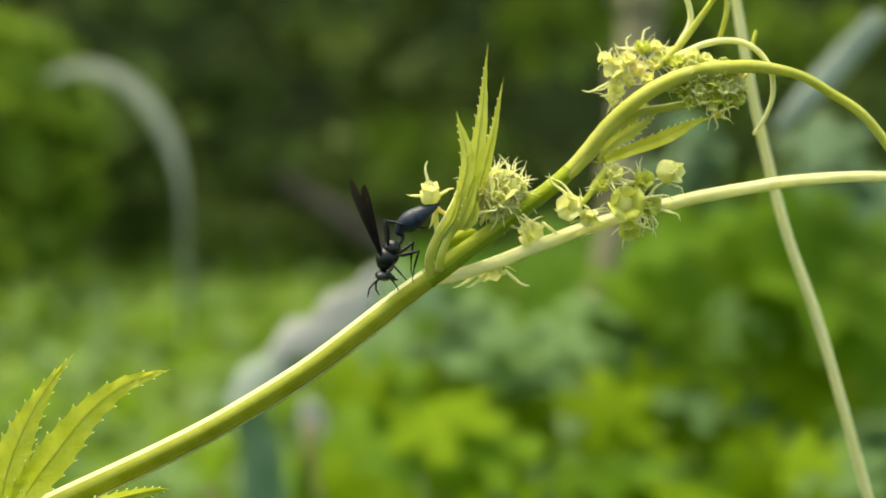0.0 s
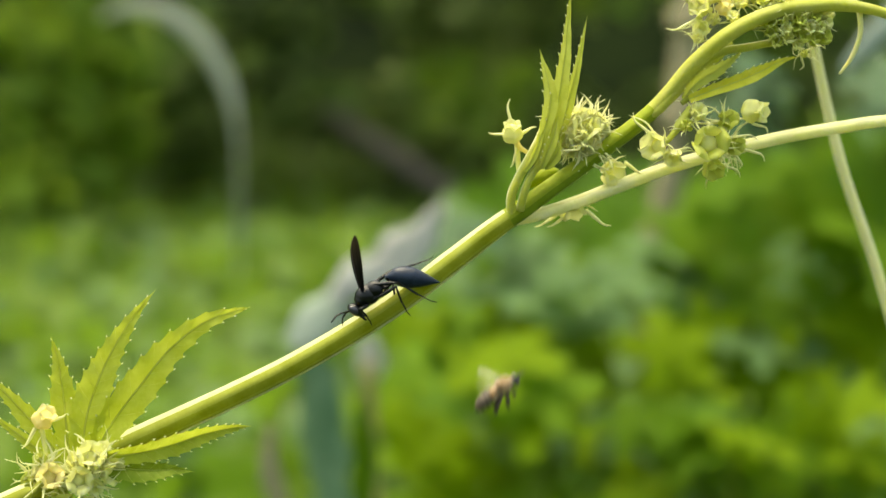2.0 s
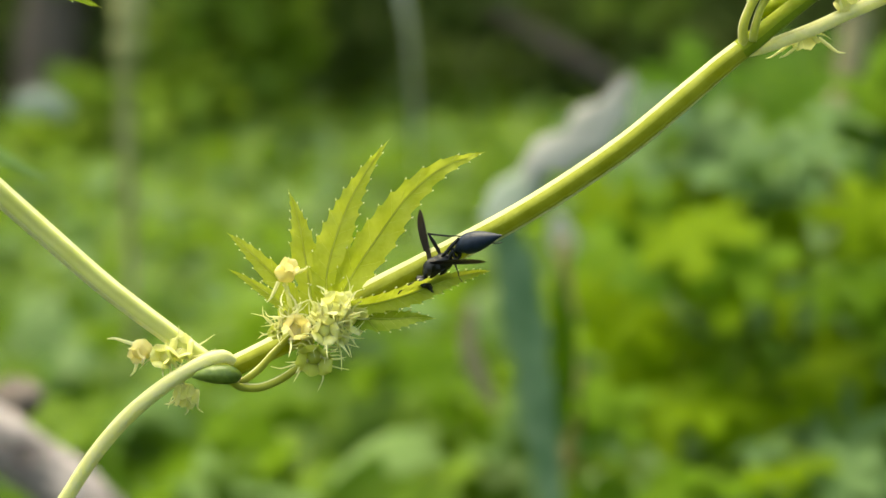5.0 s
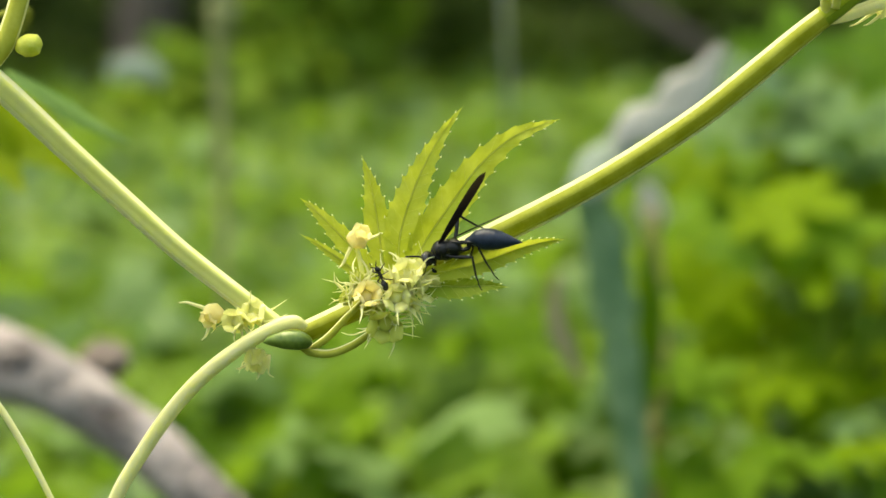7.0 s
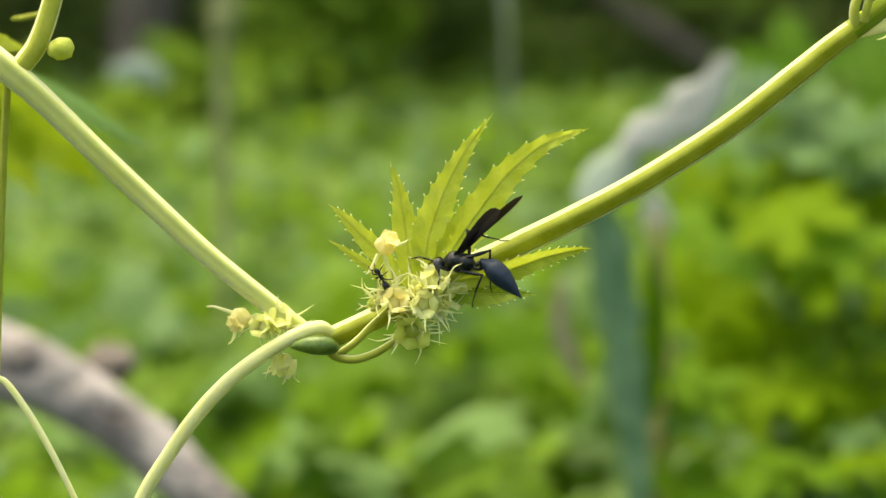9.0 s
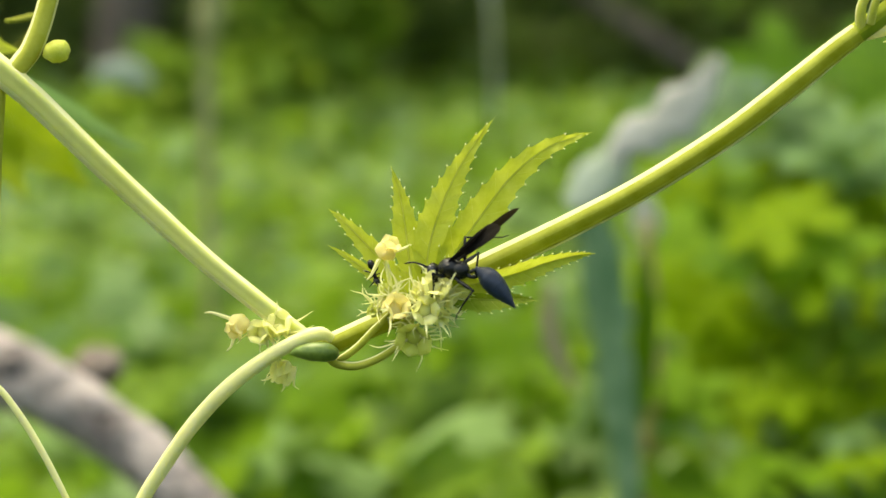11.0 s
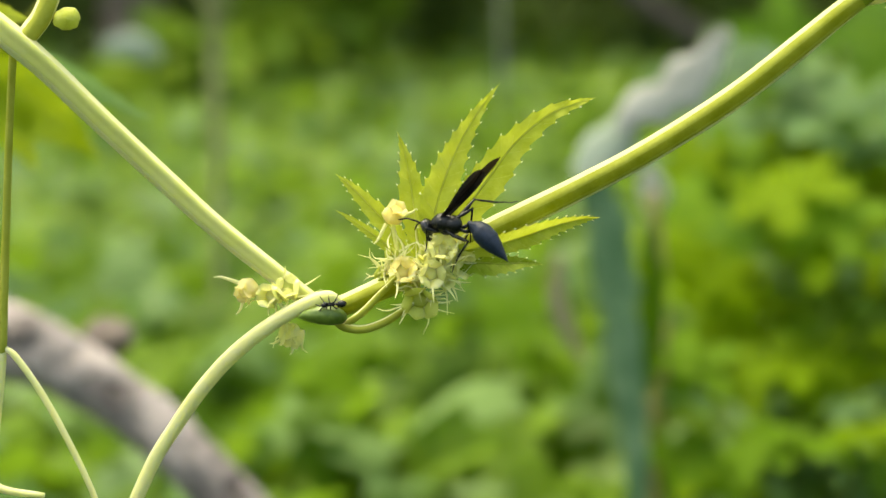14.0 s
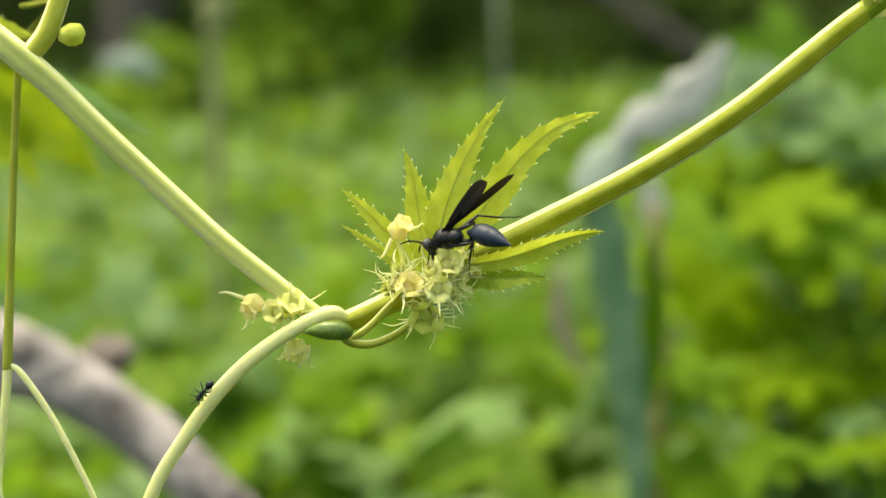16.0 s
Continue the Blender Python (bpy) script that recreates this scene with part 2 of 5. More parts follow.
def facing(way, spin=0.0):
    """The turn that lays +z along way."""
    return Vector(way).to_track_quat("Z", "Y").to_matrix().to_4x4() @ Matrix.Rotation(spin, 4, "Z")


# ---- ground and distance ----
def flat_sheet(name, x0, x1, y0, y1, nx, ny, height, mat):
    bm = bmesh.new()
    grid = [[bm.verts.new((x0 + (x1 - x0) * i / nx, y0 + (y1 - y0) * j / ny, height(x0 + (x1 - x0) * i / nx, y0 + (y1 - y0) * j / ny))) for i in range(nx + 1)] for j in range(ny + 1)]
    for j in range(ny):
        for i in range(nx):
            bm.faces.new((grid[j][i], grid[j][i + 1], grid[j + 1][i + 1], grid[j + 1][i]))
    return new(name, mesh_of(name, bm, mat))


def rise(x, y):
    return 0.03 * noise.noise((x * 1.3, y * 1.3, 0)) + max(0, y - 6.5) * 0.12


tagged(flat_sheet("ground", -60, 60, -30, 90, 120, 120, rise, SOIL), "dark soil ground under a low green plant cover", "ground", kind="structure")

LEAF_SHAPE = [(0, 0, 0), (0.30, -0.12, 0.02), (0.5, 0.12, -0.06), (0.36, 0.34, 0.0), (0.46, 0.62, -0.08), (0.22, 0.66, 0.0), (0, 1.0, -0.14), (-0.22, 0.66, 0.0), (-0.46, 0.62, -0.08), (-0.36, 0.34, 0.0), (-0.5, 0.12, -0.06), (-0.30, -0.12, 0.02), (0, 0.3, 0.07), (0, 0.66, 0.04)]
LEAF_FACES = [(0, 1, 12), (1, 2, 12), (2, 3, 12), (3, 13, 12), (3, 4, 13), (4, 5, 13), (5, 6, 13), (6, 7, 13), (7, 8, 13), (8, 9, 13), (9, 12, 13), (9, 10, 12), (10, 11, 12), (11, 0, 12)]


def leaf_cloud(name, places, mat, tilt=0.6, seed=1):
    """Many small lobed leaves in one mesh; places: rows of x, y, z, size."""
    rng = np.random.default_rng(seed)
    shape = np.array(LEAF_SHAPE)
    verts, faces = [], []
    for x, y, z, size in places:
        e = Euler((rng.normal(0, tilt) + 0.5, rng.normal(0, tilt), rng.uniform(0, 6.28))).to_matrix()
        base = len(verts)
        s = shape * np.array([size * rng.uniform(0.8, 1.2), size, size * rng.uniform(0.5, 2.0)])
        verts.extend((s @ np.array(e).T + (x, y, z)).tolist())
        faces.extend([tuple(base + k for k in f) for f in LEAF_FACES])
    me = bpy.data.meshes.new(name)
    me.from_pydata(verts, [], faces)
    me.materials.append(mat)
    for f in me.polygons:
        f.use_smooth = True
    return new(name, me)


def carpet_places():
    rng = np.random.default_rng(4)
    rows = []
    for k in range(17500):
        y = 0.75 + 7.6 * rng.random() ** 1.4 if k < 9000 else rng.normal(3.4, 3.2)
        half = 0.45 + 0.42 * (y + 0.4)
        x = rng.uniform(-half, half) if k < 9000 else rng.normal(0, 2.8)
        if math.hypot(x, y + 0.37) < 0.7:
            continue
        if x > 0.16 + 0.05 * noise.noise((y * 5, x * 5, 0)) and x < 1.1 and 0.5 < y < 1.8 and rng.random() < 0.75:
            continue
        top = 0.20 + 0.07 * noise.noise((x * 2.2, y * 1.6, 3.0)) + 0.03 * noise.noise((x * 7, y * 7, 1.0))
        rows.append((x, y, rise(x, y) + top - 0.13 * rng.random() ** 2, rng.uniform(0.035, 0.085)))
    return rows


cover = carpet_places()
tagged(leaf_cloud("ground_cover", [p for k, p in enumerate(cover) if k % 4], CARPET, 0.5, 5), "dense low carpet of bright green lobed leaves", "plants", kind="stuff")
# every fourth leaf carries the sky highlight in its colour
tagged(leaf_cloud("ground_cover", cover[::4], COOL, 0.6, 6), "leaves of the low carpet, sky sheen painted as pale blue-green", "plants", kind="stuff")


def hedge_places():
    """Overhanging bushes: clumps coloured as lit above a thinly leaved hollow coloured as shade."""
    rng = np.random.default_rng(9)
    rows, lit = [], []
    for k in range(440):
        x = rng.uniform(-4.6, 5.0)
        brow = rng.random() < 0.78
        y = rng.uniform(5.9, 8.8) if brow else rng.uniform(7.2, 9.0)
        low = 0.5 + 0.5 * noise.noise((x * 0.9, 0.0, 4.0)) + 0.1 * (y - 6)
        z = rng.uniform(low, 3.3) if brow else rng.uniform(0.05, low)
        r = rng.uniform(0.12, 0.28)
        for _ in range(46):
            d = rng.normal(0, 1, 3)
            d *= r * rng.random() ** 0.4 / np.linalg.norm(d)
            # picked clumps get the lighter leaf colour, painting them as lit
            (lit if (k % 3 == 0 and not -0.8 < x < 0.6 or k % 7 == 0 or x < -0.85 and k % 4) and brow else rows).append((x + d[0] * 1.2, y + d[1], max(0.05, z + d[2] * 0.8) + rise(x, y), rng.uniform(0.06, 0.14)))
    return rows, lit


shaded, lit = hedge_places()
tagged(leaf_cloud("undergrowth", shaded, HEDGE, 0.8, 11), "undergrowth at the edge of a wood, its shade painted into dark leaves", "bushes", kind="stuff")
tagged(leaf_cloud("bush_leaves", lit, BUSH, 0.7, 12), "leaf clumps of bushes at the edge of a wood, painted lighter as if lit", "bushes", kind="stuff")
# sloping sheet added to close the view; its near-black colour stands for shade
tagged(flat_sheet("bank", -30, 30, 9.4, 16, 60, 12, lambda x, y: (y - 9.4) * 1.6 + 0.5 * noise.noise((x * 0.5, y * 0.5, 2)), BACKDROP), "added backdrop sheet behind the undergrowth, near-black for its deep shade", "bank", kind="structure")


# ---- the vine ----
ORIGIN = pose(0, 0, 0.5)
vine = thing("climbing_vine", ORIGIN, "yellow-green climbing vine with serrated leaves and spiky flower clusters", "vine")


def stem(name, points, radii, mat=None, sides=20, groove=0.07, ribs=5, label="", parent=None, rib=True, change=None, ridge=None, bands=None):
    part(name, tube(points, radii, sides, groove, ribs, 10, 1 if rib else None, 0.0, change, bands), [mat or STEM, RIB, GREEN_STEM, YELLOW_STEM, OLIVE_SKIN, DARK_STEM, PALE_STEM], parent or vine, label)
    if ridge:
        line = spline([mm(p) for p in points], 10)
        size = along([r * 0.001 for r in radii], len(line))
        low = []
        for i in range(*ridge):
            way = (line[i + 1] - line[i - 1]).normalized()
            down = Vector((0, 1, 0)).cross(way).normalized()
            down = down if down.z < 0 else -down
            low.append(line[i] + size[i] * (1.03 * down + Vector((0, -0.12, 0))))
        part("ridge", sweep(bmesh.new(), low, [0.00005, 0.00032, 0.00032, 0.00032, 0.00032, 0.00005], 8), RIB, vine, "thin pale ridge along the stem")


def lobe(parent, points, width, teeth=9, base=0.35, fold=0.25, peak=0.38, name="lobe", lean=0.0, saw_sides=(-1, 1), mat=None):
    """One narrow saw-edged lobe of a leaf along a midrib, with its veins and the pale tips of its teeth."""
    teeth = round(teeth * 1.45)
    steps = max(20, round(teeth * 10 / (len(points) - 1)))
    line = spline([mm(p) for p in points], steps)
    n = len(line)
    bm = bmesh.new()
    tips = bmesh.new()
    veins = bmesh.new()
    across = 6
    rows = []
    half = width * 0.0005
    rng = random.Random(int(width * 100 + teeth))
    wob = rng.uniform(0, 9)
    for i, p in enumerate(line):
        s = i / (n - 1)
        way = (line[min(i + 1, n - 1)] - line[max(i - 1, 0)]).normalized()
        side = way.cross(Vector((0, 1, 0))).normalized()
        lift = Vector((0, -1, 0))
        x = max(0.0, (s - peak) / (1 - peak))
        body = base + (1 - base) * math.sin(math.pi * 0.5 * s / peak) if s < peak else (1 - x) ** 1.2 * (1 + 0.15 * x)
        row = []
        for k in range(-across, across + 1):
            u = k / across
            phase = (s * teeth + (0.0 if u > 0 else 0.37) + 0.25 * math.sin(wob + s * 9)) % 1.0
            saw = (phase ** 2.4) * min(0.0007, 0.12 * half * 2) * min(1, 0.15 + 1.3 * body) if 0.06 < s < 0.93 and (1 if u > 0 else -1) in saw_sides else 0.0
            w = half * body * 0.94 + (saw / max(abs(u), 0.01) if abs(k) == across else 0)
            ruffle = 0.10 * half * math.sin(s * teeth * 3.0 + wob + (2 if u > 0 else 0)) * abs(u) ** 2
            quilt = 0.05 * half * body * abs(math.sin(math.pi * (s * teeth - 0.9 * abs(u) + (0.0 if u > 0 else 0.37)))) * min(1.0, 2.4 * abs(u))
            row.append(bm.verts.new(p + side * u * w + lift * (fold * abs(u) * w + ruffle + quilt + lean * u * w)))
        rows.append(row)
    for a, b in zip(rows, rows[1:]):
        for k in range(2 * across):
            bm.faces.new((a[k], a[k + 1], b[k + 1], b[k]))
    for e, sign in ((0, -1), (2 * across, 1)):
        if sign not in saw_sides:
            continue
        for i in range(2, n - 3):
            here, nxt, prv = ((rows[j][e].co - line[j]).length for j in (i, i + 1, i - 1))
            if here > nxt * 1.03 and here >= prv and 0.07 < i / n < 0.95:
                out = (rows[i][e].co - line[i]).normalized()
                way = (line[i + 1] - line[i]).normalized()
                a = rows[i][e].co - 0.00012 * out
                sweep(tips, [a, a + 0.0001 * out + 0.0001 * way, a + 0.0002 * out + 0.0004 * way], [0.00015, 0.00015, 0.00003], 6)
                start = line[max(0, i - 10)]
                mid = (start + rows[i][e].co) / 2 + Vector((0, -0.0001, 0))
                sweep(veins, [start + Vector((0, -0.0001, 0)), mid, rows[i][e].co * 0.92 + line[i] * 0.08 + Vector((0, -0.0001, 0))], [0.00003, 0.000025, 0.000015], 4)
    sweep(veins, [q + Vector((0, -0.00006, 0)) for q in line], [0.00011, 0.00008, 0.00003], 6)
    ob = part(name, bm, mat or LEAF, parent)
    if len(tips.verts):
        tagged(part("tooth_tip", tips, TOOTH, ob, "pale tips of the leaf teeth"), kind="stuff")
    tagged(part("vein", veins, VEIN, ob, "fine paler veins"), kind="stuff")
    return ob


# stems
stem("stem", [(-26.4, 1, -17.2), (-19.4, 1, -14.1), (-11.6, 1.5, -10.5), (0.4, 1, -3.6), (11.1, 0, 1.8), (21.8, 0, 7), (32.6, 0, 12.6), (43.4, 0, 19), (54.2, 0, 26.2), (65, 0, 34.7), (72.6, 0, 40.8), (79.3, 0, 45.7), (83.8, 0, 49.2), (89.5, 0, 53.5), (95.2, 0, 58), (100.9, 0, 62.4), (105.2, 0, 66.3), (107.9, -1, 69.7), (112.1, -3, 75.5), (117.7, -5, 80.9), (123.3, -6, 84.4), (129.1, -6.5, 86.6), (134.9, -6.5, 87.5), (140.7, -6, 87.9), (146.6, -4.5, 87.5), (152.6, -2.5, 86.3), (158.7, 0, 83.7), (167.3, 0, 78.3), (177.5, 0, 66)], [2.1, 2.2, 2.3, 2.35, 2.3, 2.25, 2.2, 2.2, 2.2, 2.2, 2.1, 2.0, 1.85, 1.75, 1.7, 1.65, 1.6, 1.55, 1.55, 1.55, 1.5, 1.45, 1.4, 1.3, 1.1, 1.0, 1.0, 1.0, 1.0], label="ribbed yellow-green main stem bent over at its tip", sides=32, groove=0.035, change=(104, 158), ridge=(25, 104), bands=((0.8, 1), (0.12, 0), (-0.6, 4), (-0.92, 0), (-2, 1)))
stem("side_stem", [(78, 2, 42.8), (82, 2.5, 44), (91.1, 3, 47.1), (99.1, 3.5, 50.4), (110.6, 4, 54.8), (122.1, 4, 58.4), (133.4, 3, 61.4), (144.8, 2, 63.7), (152.4, 1, 65.1), (167.7, 0, 66.4), (189.9, -4, 66.4)], [0.9, 1.25, 1.35, 1.35, 1.35, 1.3, 1.3, 1.25, 1.2, 1.1, 1.1], CREAM_STEM, 16, 0.05, label="pale cream side stem")
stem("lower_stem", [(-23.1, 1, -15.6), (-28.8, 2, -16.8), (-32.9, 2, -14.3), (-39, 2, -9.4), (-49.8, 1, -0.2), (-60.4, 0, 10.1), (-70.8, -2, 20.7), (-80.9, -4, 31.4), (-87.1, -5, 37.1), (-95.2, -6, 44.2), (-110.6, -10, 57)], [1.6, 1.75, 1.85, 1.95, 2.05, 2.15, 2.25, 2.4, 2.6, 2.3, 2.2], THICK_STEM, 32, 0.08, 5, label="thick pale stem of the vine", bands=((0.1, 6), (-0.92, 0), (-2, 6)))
stem("tendril_stem", [(-25.2, -2, -15.2), (-27.4, -3, -14), (-31.2, -3, -15.1), (-37.8, -3, -18.7), (-45.5, -3, -24.5), (-52.3, -2, -31.7), (-58.4, -2, -40.1), (-64.2, -2, -49.7), (-71, -4, -67.5), (-75.1, -10, -95.6), (-77.7, -30, -239.8), (-79.5, -60, -518.6)], [0.9, 1.35, 1.4, 1.45, 1.5, 1.5, 1.45, 1.4, 1.3, 1.2, 1.2, 1.2], PALE_STEM, 16, 0.05, label="pale stem bending down to the ground")
stem("peduncle", [(-26.6, -1, -17.7), (-24.7, -2, -19.9), (-20.6, -3, -20.4), (-16.4, -3.5, -19), (-12.8, -4, -16.7), (-10.2, -4, -15.3)], [0.9, 0.9, 0.85, 0.8, 0.7, 0.6], STEM, 12, 0.04)
stem("peduncle", [(-24, -2, -19.6), (-20.4, -3, -16.9), (-17, -3, -13.4), (-13.7, -3, -10.1)], [0.7, 0.75, 0.7, 0.5], STEM, 12, 0.04)
stem("shoot", [(-85.5, -4, 36.5), (-83.4, -3, 38.9), (-81.4, -2, 42.1), (-79, 0, 49.6), (-75.7, 4, 64.7)], [1.9, 2.0, 2.0, 1.9, 1.7], STEM, 16, 0.06)
stem("hanging_stem", [(-88.8, 3, 34.9), (-90.3, 4, 21), (-92, 4, -1.5), (-93.4, 3, -23.1), (-93.7, 3, -26)], [0.8, 0.75, 0.8, 1.0, 0.8], STEM, 12, 0.04, rib=False)
stem("hanging_stem", [(-93.4, 3, -23.3), (-93.6, 3, -26.5), (-94.4, 3, -33.5), (-96, 3, -45.1), (-96.5, 3, -51), (-94.8, 3, -54.1), (-86, 2, -55.3)], [0.7, 0.95, 0.9, 0.85, 0.9, 0.85, 0.6], PALE_STEM, 12, 0.04, rib=False)
stem("tendril", [(-93.1, 3, -24.9), (-90.7, 2.5, -26.7), (-85.8, 2, -33.9), (-80.8, 1, -43), (-75.4, 0, -55), (-71.8, 0, -68)], [0.5, 0.7, 0.7, 0.65, 0.6, 0.5], PALE_STEM, 10, 0.0, rib=False)
# curling tendrils at the shoot's tip
stem("tendril", [(123.6, -1, 88.4), (128, -1, 93.8), (131.5, -2, 99.1), (133.9, -2, 102.4), (135.8, -2, 102), (136, -2, 98.8), (134.8, -1, 93.1)], [0.9, 0.75, 0.65, 0.6, 0.6, 0.6, 0.5], YELLOW_STEM, 12, 0.0, rib=False)
stem("tendril", [(125.7, 0, 90.5), (128.2, 0, 94.5), (129.1, 0, 98), (127.8, 0, 102.5), (125.8, 0, 106.4), (122.4, 0, 113)], [0.8, 0.75, 0.65, 0.6, 0.55, 0.4], PALE_STEM, 12, 0.0, rib=False)
stem("tendril", [(125.6, -2, 89.6), (131.6, -3, 92.4), (137.5, -3, 93.2), (142.1, -3, 91.6), (145.2, -3, 87.9), (146, -3, 82.8), (144.9, -2, 78.1), (142.4, -2, 74.4)], [0.7, 0.7, 0.65, 0.6, 0.6, 0.55, 0.5, 0.25], PALE_STEM, 12, 0.0, rib=False)
stem("tendril", [(142.4, 1, 91.8), (142.8, 1, 93.9), (143.2, 1, 95.8)], [0.45, 0.4, 0.35], YELLOW_STEM, 8, 0.0, rib=False)
stem("petiole", [(102.9, -0.2, 63.9), (105.9, -1, 66.3), (108.3, -1.5, 69.3), (111.9, -2, 73.7), (117.3, -2, 77.7), (124.2, -2, 79.3), (129.9, -2, 80.8), (134.7, -2, 83.6)], [0.8, 1.0, 1.0, 1.0, 0.9, 0.8, 0.7, 0.5], YELLOW_STEM, 14, 0.04)
stem("petiole", [(102.8, 0.3, 63.7), (107.7, 1, 67.9), (112.5, 1, 72.6), (117.5, 1, 76.7), (120.6, 0, 79.9)], [0.8, 1.1, 1.1, 0.9, 0.6], YELLOW_STEM, 14, 0.04)
stem("petiole", [(114.9, -2, 79.1), (120.3, -3, 82), (127.2, -3, 84.3), (132.9, -3, 85.7), (139, -2, 86.2)], [0.5, 0.7, 0.7, 0.6, 0.4], YELLOW_STEM, 12, 0.03)
stem("petiole", [(76.7, -1, 44.2), (76.3, -2, 47.8), (77.4, -2.5, 51.3), (79.2, -3, 55), (81.7, -3, 60), (83.4, -2, 65.7)], [1.0, 0.95, 0.9, 0.95, 1.0, 0.6], YELLOW_STEM, 14, 0.06)
stem("petiole", [(78.2, -2, 45.2), (78.6, -3, 48.5), (80, -3, 52.3), (82.8, -3, 56.1), (85.3, -2, 61.8)], [0.8, 0.8, 0.75, 0.7, 0.5], YELLOW_STEM, 14, 0.06)
stem("peduncle", [(81, 0, 55.9), (78.2, 0, 57.5), (77.3, 0, 58.9), (77, 0, 60)], [0.4, 0.5, 0.5, 0.4], BUD, 8, 0.0, rib=False)
stem("peduncle", [(78.4, 1, 51.2), (77.9, 1, 54.6), (77.6, 1, 57.4), (77.2, 1, 59.7)], [0.5, 0.55, 0.55, 0.4], PETAL, 8, 0.0, rib=False)
stem("peduncle", [(111.7, -2, 65.4), (109.9, -2, 63), (107.6, -2, 60.1), (105.3, -3, 58.9)], [0.7, 0.7, 0.6, 0.5], CALYX, 8, 0.0, rib=False)


# green pods at the nodes
def pod(points, radii, mat=GLAND):
    bm = sweep(bmesh.new(), spline([mm(p) for p in points], 6), [r * 0.001 for r in radii], 18)
    part("green_pod", bm, mat, vine, "smooth green oval pod")


pod([(-33.4, -4, -17.8), (-31.9, -4.4, -17.4), (-29.1, -4.8, -17.2), (-26.4, -4.4, -17.4), (-24.6, -3.5, -18), (-23.9, -3, -18.4)], [0.1, 1.0, 1.85, 1.95, 1.3, 0.2])
pod([(80.5, 2.5, 49.4), (81.4, 2.5, 50.8), (83.5, 2.5, 51.7), (85.8, 2.5, 52.4), (87.2, 2.5, 52.7)], [0.2, 1.5, 2.0, 1.5, 0.2], GREEN_STEM)
pod([(-79.6, -2, 39.8), (-78.5, -2, 40.3), (-76.9, -2, 40.8), (-75.3, -2, 41.0), (-74.5, -2, 41.0)], [0.4, 1.9, 2.3, 1.9, 0.4], CALYX)

# the spread palmate leaf at the lower node
leaf = part("leaf", tube([(-10.4, -1, -9.2), (-7.6, -2, -6.9), (-4.9, -2.5, -4.6)], [0.8, 0.9, 0.7], 10), STEM, vine, "young palmate leaf with saw-toothed narrow lobes")
lobe(leaf, [(-4.3, -1, -4.4), (-1.0, -1.5, 1.7), (4.3, -2, 9.2), (9.6, -2, 16.1), (16.1, -1.5, 21.5), (21.7, -1, 23.7), (25.4, -1, 24.8)], 7.3, 10, 0.5, 0.25, 0.33)
lobe(leaf, [(-6.5, -1, -4.8), (-6.3, -1, 1.8), (-4.2, -1, 9.1), (-1.1, -1, 16.3), (2.8, -1, 22.8), (6.8, -1, 27.9)], 6.9, 10, 0.5, 0.2, 0.36)
lobe(leaf, [(-9.3, 0, -5.5), (-10.2, 0.5, 1.2), (-11.0, 1, 7.8), (-12.0, 1, 13.4), (-13.5, 1, 18.3)], 5.3, 7, 0.55, 0.3, 0.42)
lobe(leaf, [(-10.5, 1, -6.8), (-14.9, 1.5, -1.2), (-19.4, 2, 3.8), (-23.2, 2, 7.7), (-25.9, 2, 9.9)], 4.1, 7, 0.55, 0.25, 0.4)
lobe(leaf, [(-10.5, 2, -8.1), (-15, 2.5, -5), (-19.5, 3, -1.7), (-23.4, 3, 1), (-26.2, 3, 2.6)], 2.5, 7, 0.5, 0.3, 0.36)
lobe(leaf, [(-3.7, -4, -4.9), (4, -5, -3.8), (10.5, -5, -2.1), (17.1, -4.5, 0.1), (22.6, -4, 1.3), (25.9, -4, 1.6)], 4.4, 11, 0.6, 0.9, 0.45, lean=0.5)
lobe(leaf, [(-4.8, -3, -5.9), (0.7, -4, -6.9), (6.2, -4, -7.3), (11.1, -4, -7.2), (15, -4, -7.6)], 4.4, 7, 0.6, 0.5, 0.42, lean=-0.4, mat=LEAF_TOP)

# the folded leaf at the fork, and small ones near the shoot's tip
leaf = part("leaf", tube([(80.5, -2, 54.6), (83, -2.5, 54.9), (85.6, -2, 56)], [0.8, 1.0, 0.6], 10), STEM, vine, "young leaf still folded upright")
lobe(leaf, [(83, -2, 53.8), (84, -3, 61.8), (85.1, -3, 69.1), (86, -3, 77.1), (86.4, -2.5, 83.8), (87, -2, 91.2)], 3.6, 11, 0.3, 0.6, 0.36, saw_sides=(1,), mat=YOUNG)
lobe(leaf, [(84.3, -1, 54.2), (86, -1.5, 61.8), (87.4, -1.5, 68.1), (88.7, -1.5, 73.8), (89.7, -1, 79.5), (90.5, -1, 84.3)], 2.5, 11, 0.3, 0.6, 0.36, saw_sides=(1,), mat=YOUNG)
lobe(leaf, [(81, -3, 53.5), (82, -4, 60.6), (83.1, -4, 66.6), (82.4, -4, 71.3), (81.5, -3.5, 74.4), (80.8, -3, 77.2)], 3.0, 7, 0.35, 0.6, 0.42, saw_sides=(1,), mat=YOUNG)
lobe(leaf, [(81.8, -3.8, 53.5), (82.9, -4.6, 57.3), (84.2, -4.6, 60.7), (84.8, -3.6, 64.4)], 2.2, 5, 0.4, 0.7, 0.45, saw_sides=(1,), mat=YOUNG)
lobe(leaf, [(82.7, -3.4, 53.5), (84.2, -4, 55.4), (85.1, -4, 57.6), (85.5, -3, 59.9)], 2.0, 5, 0.4, 0.7, 0.45, saw_sides=(1,), mat=YOUNG)
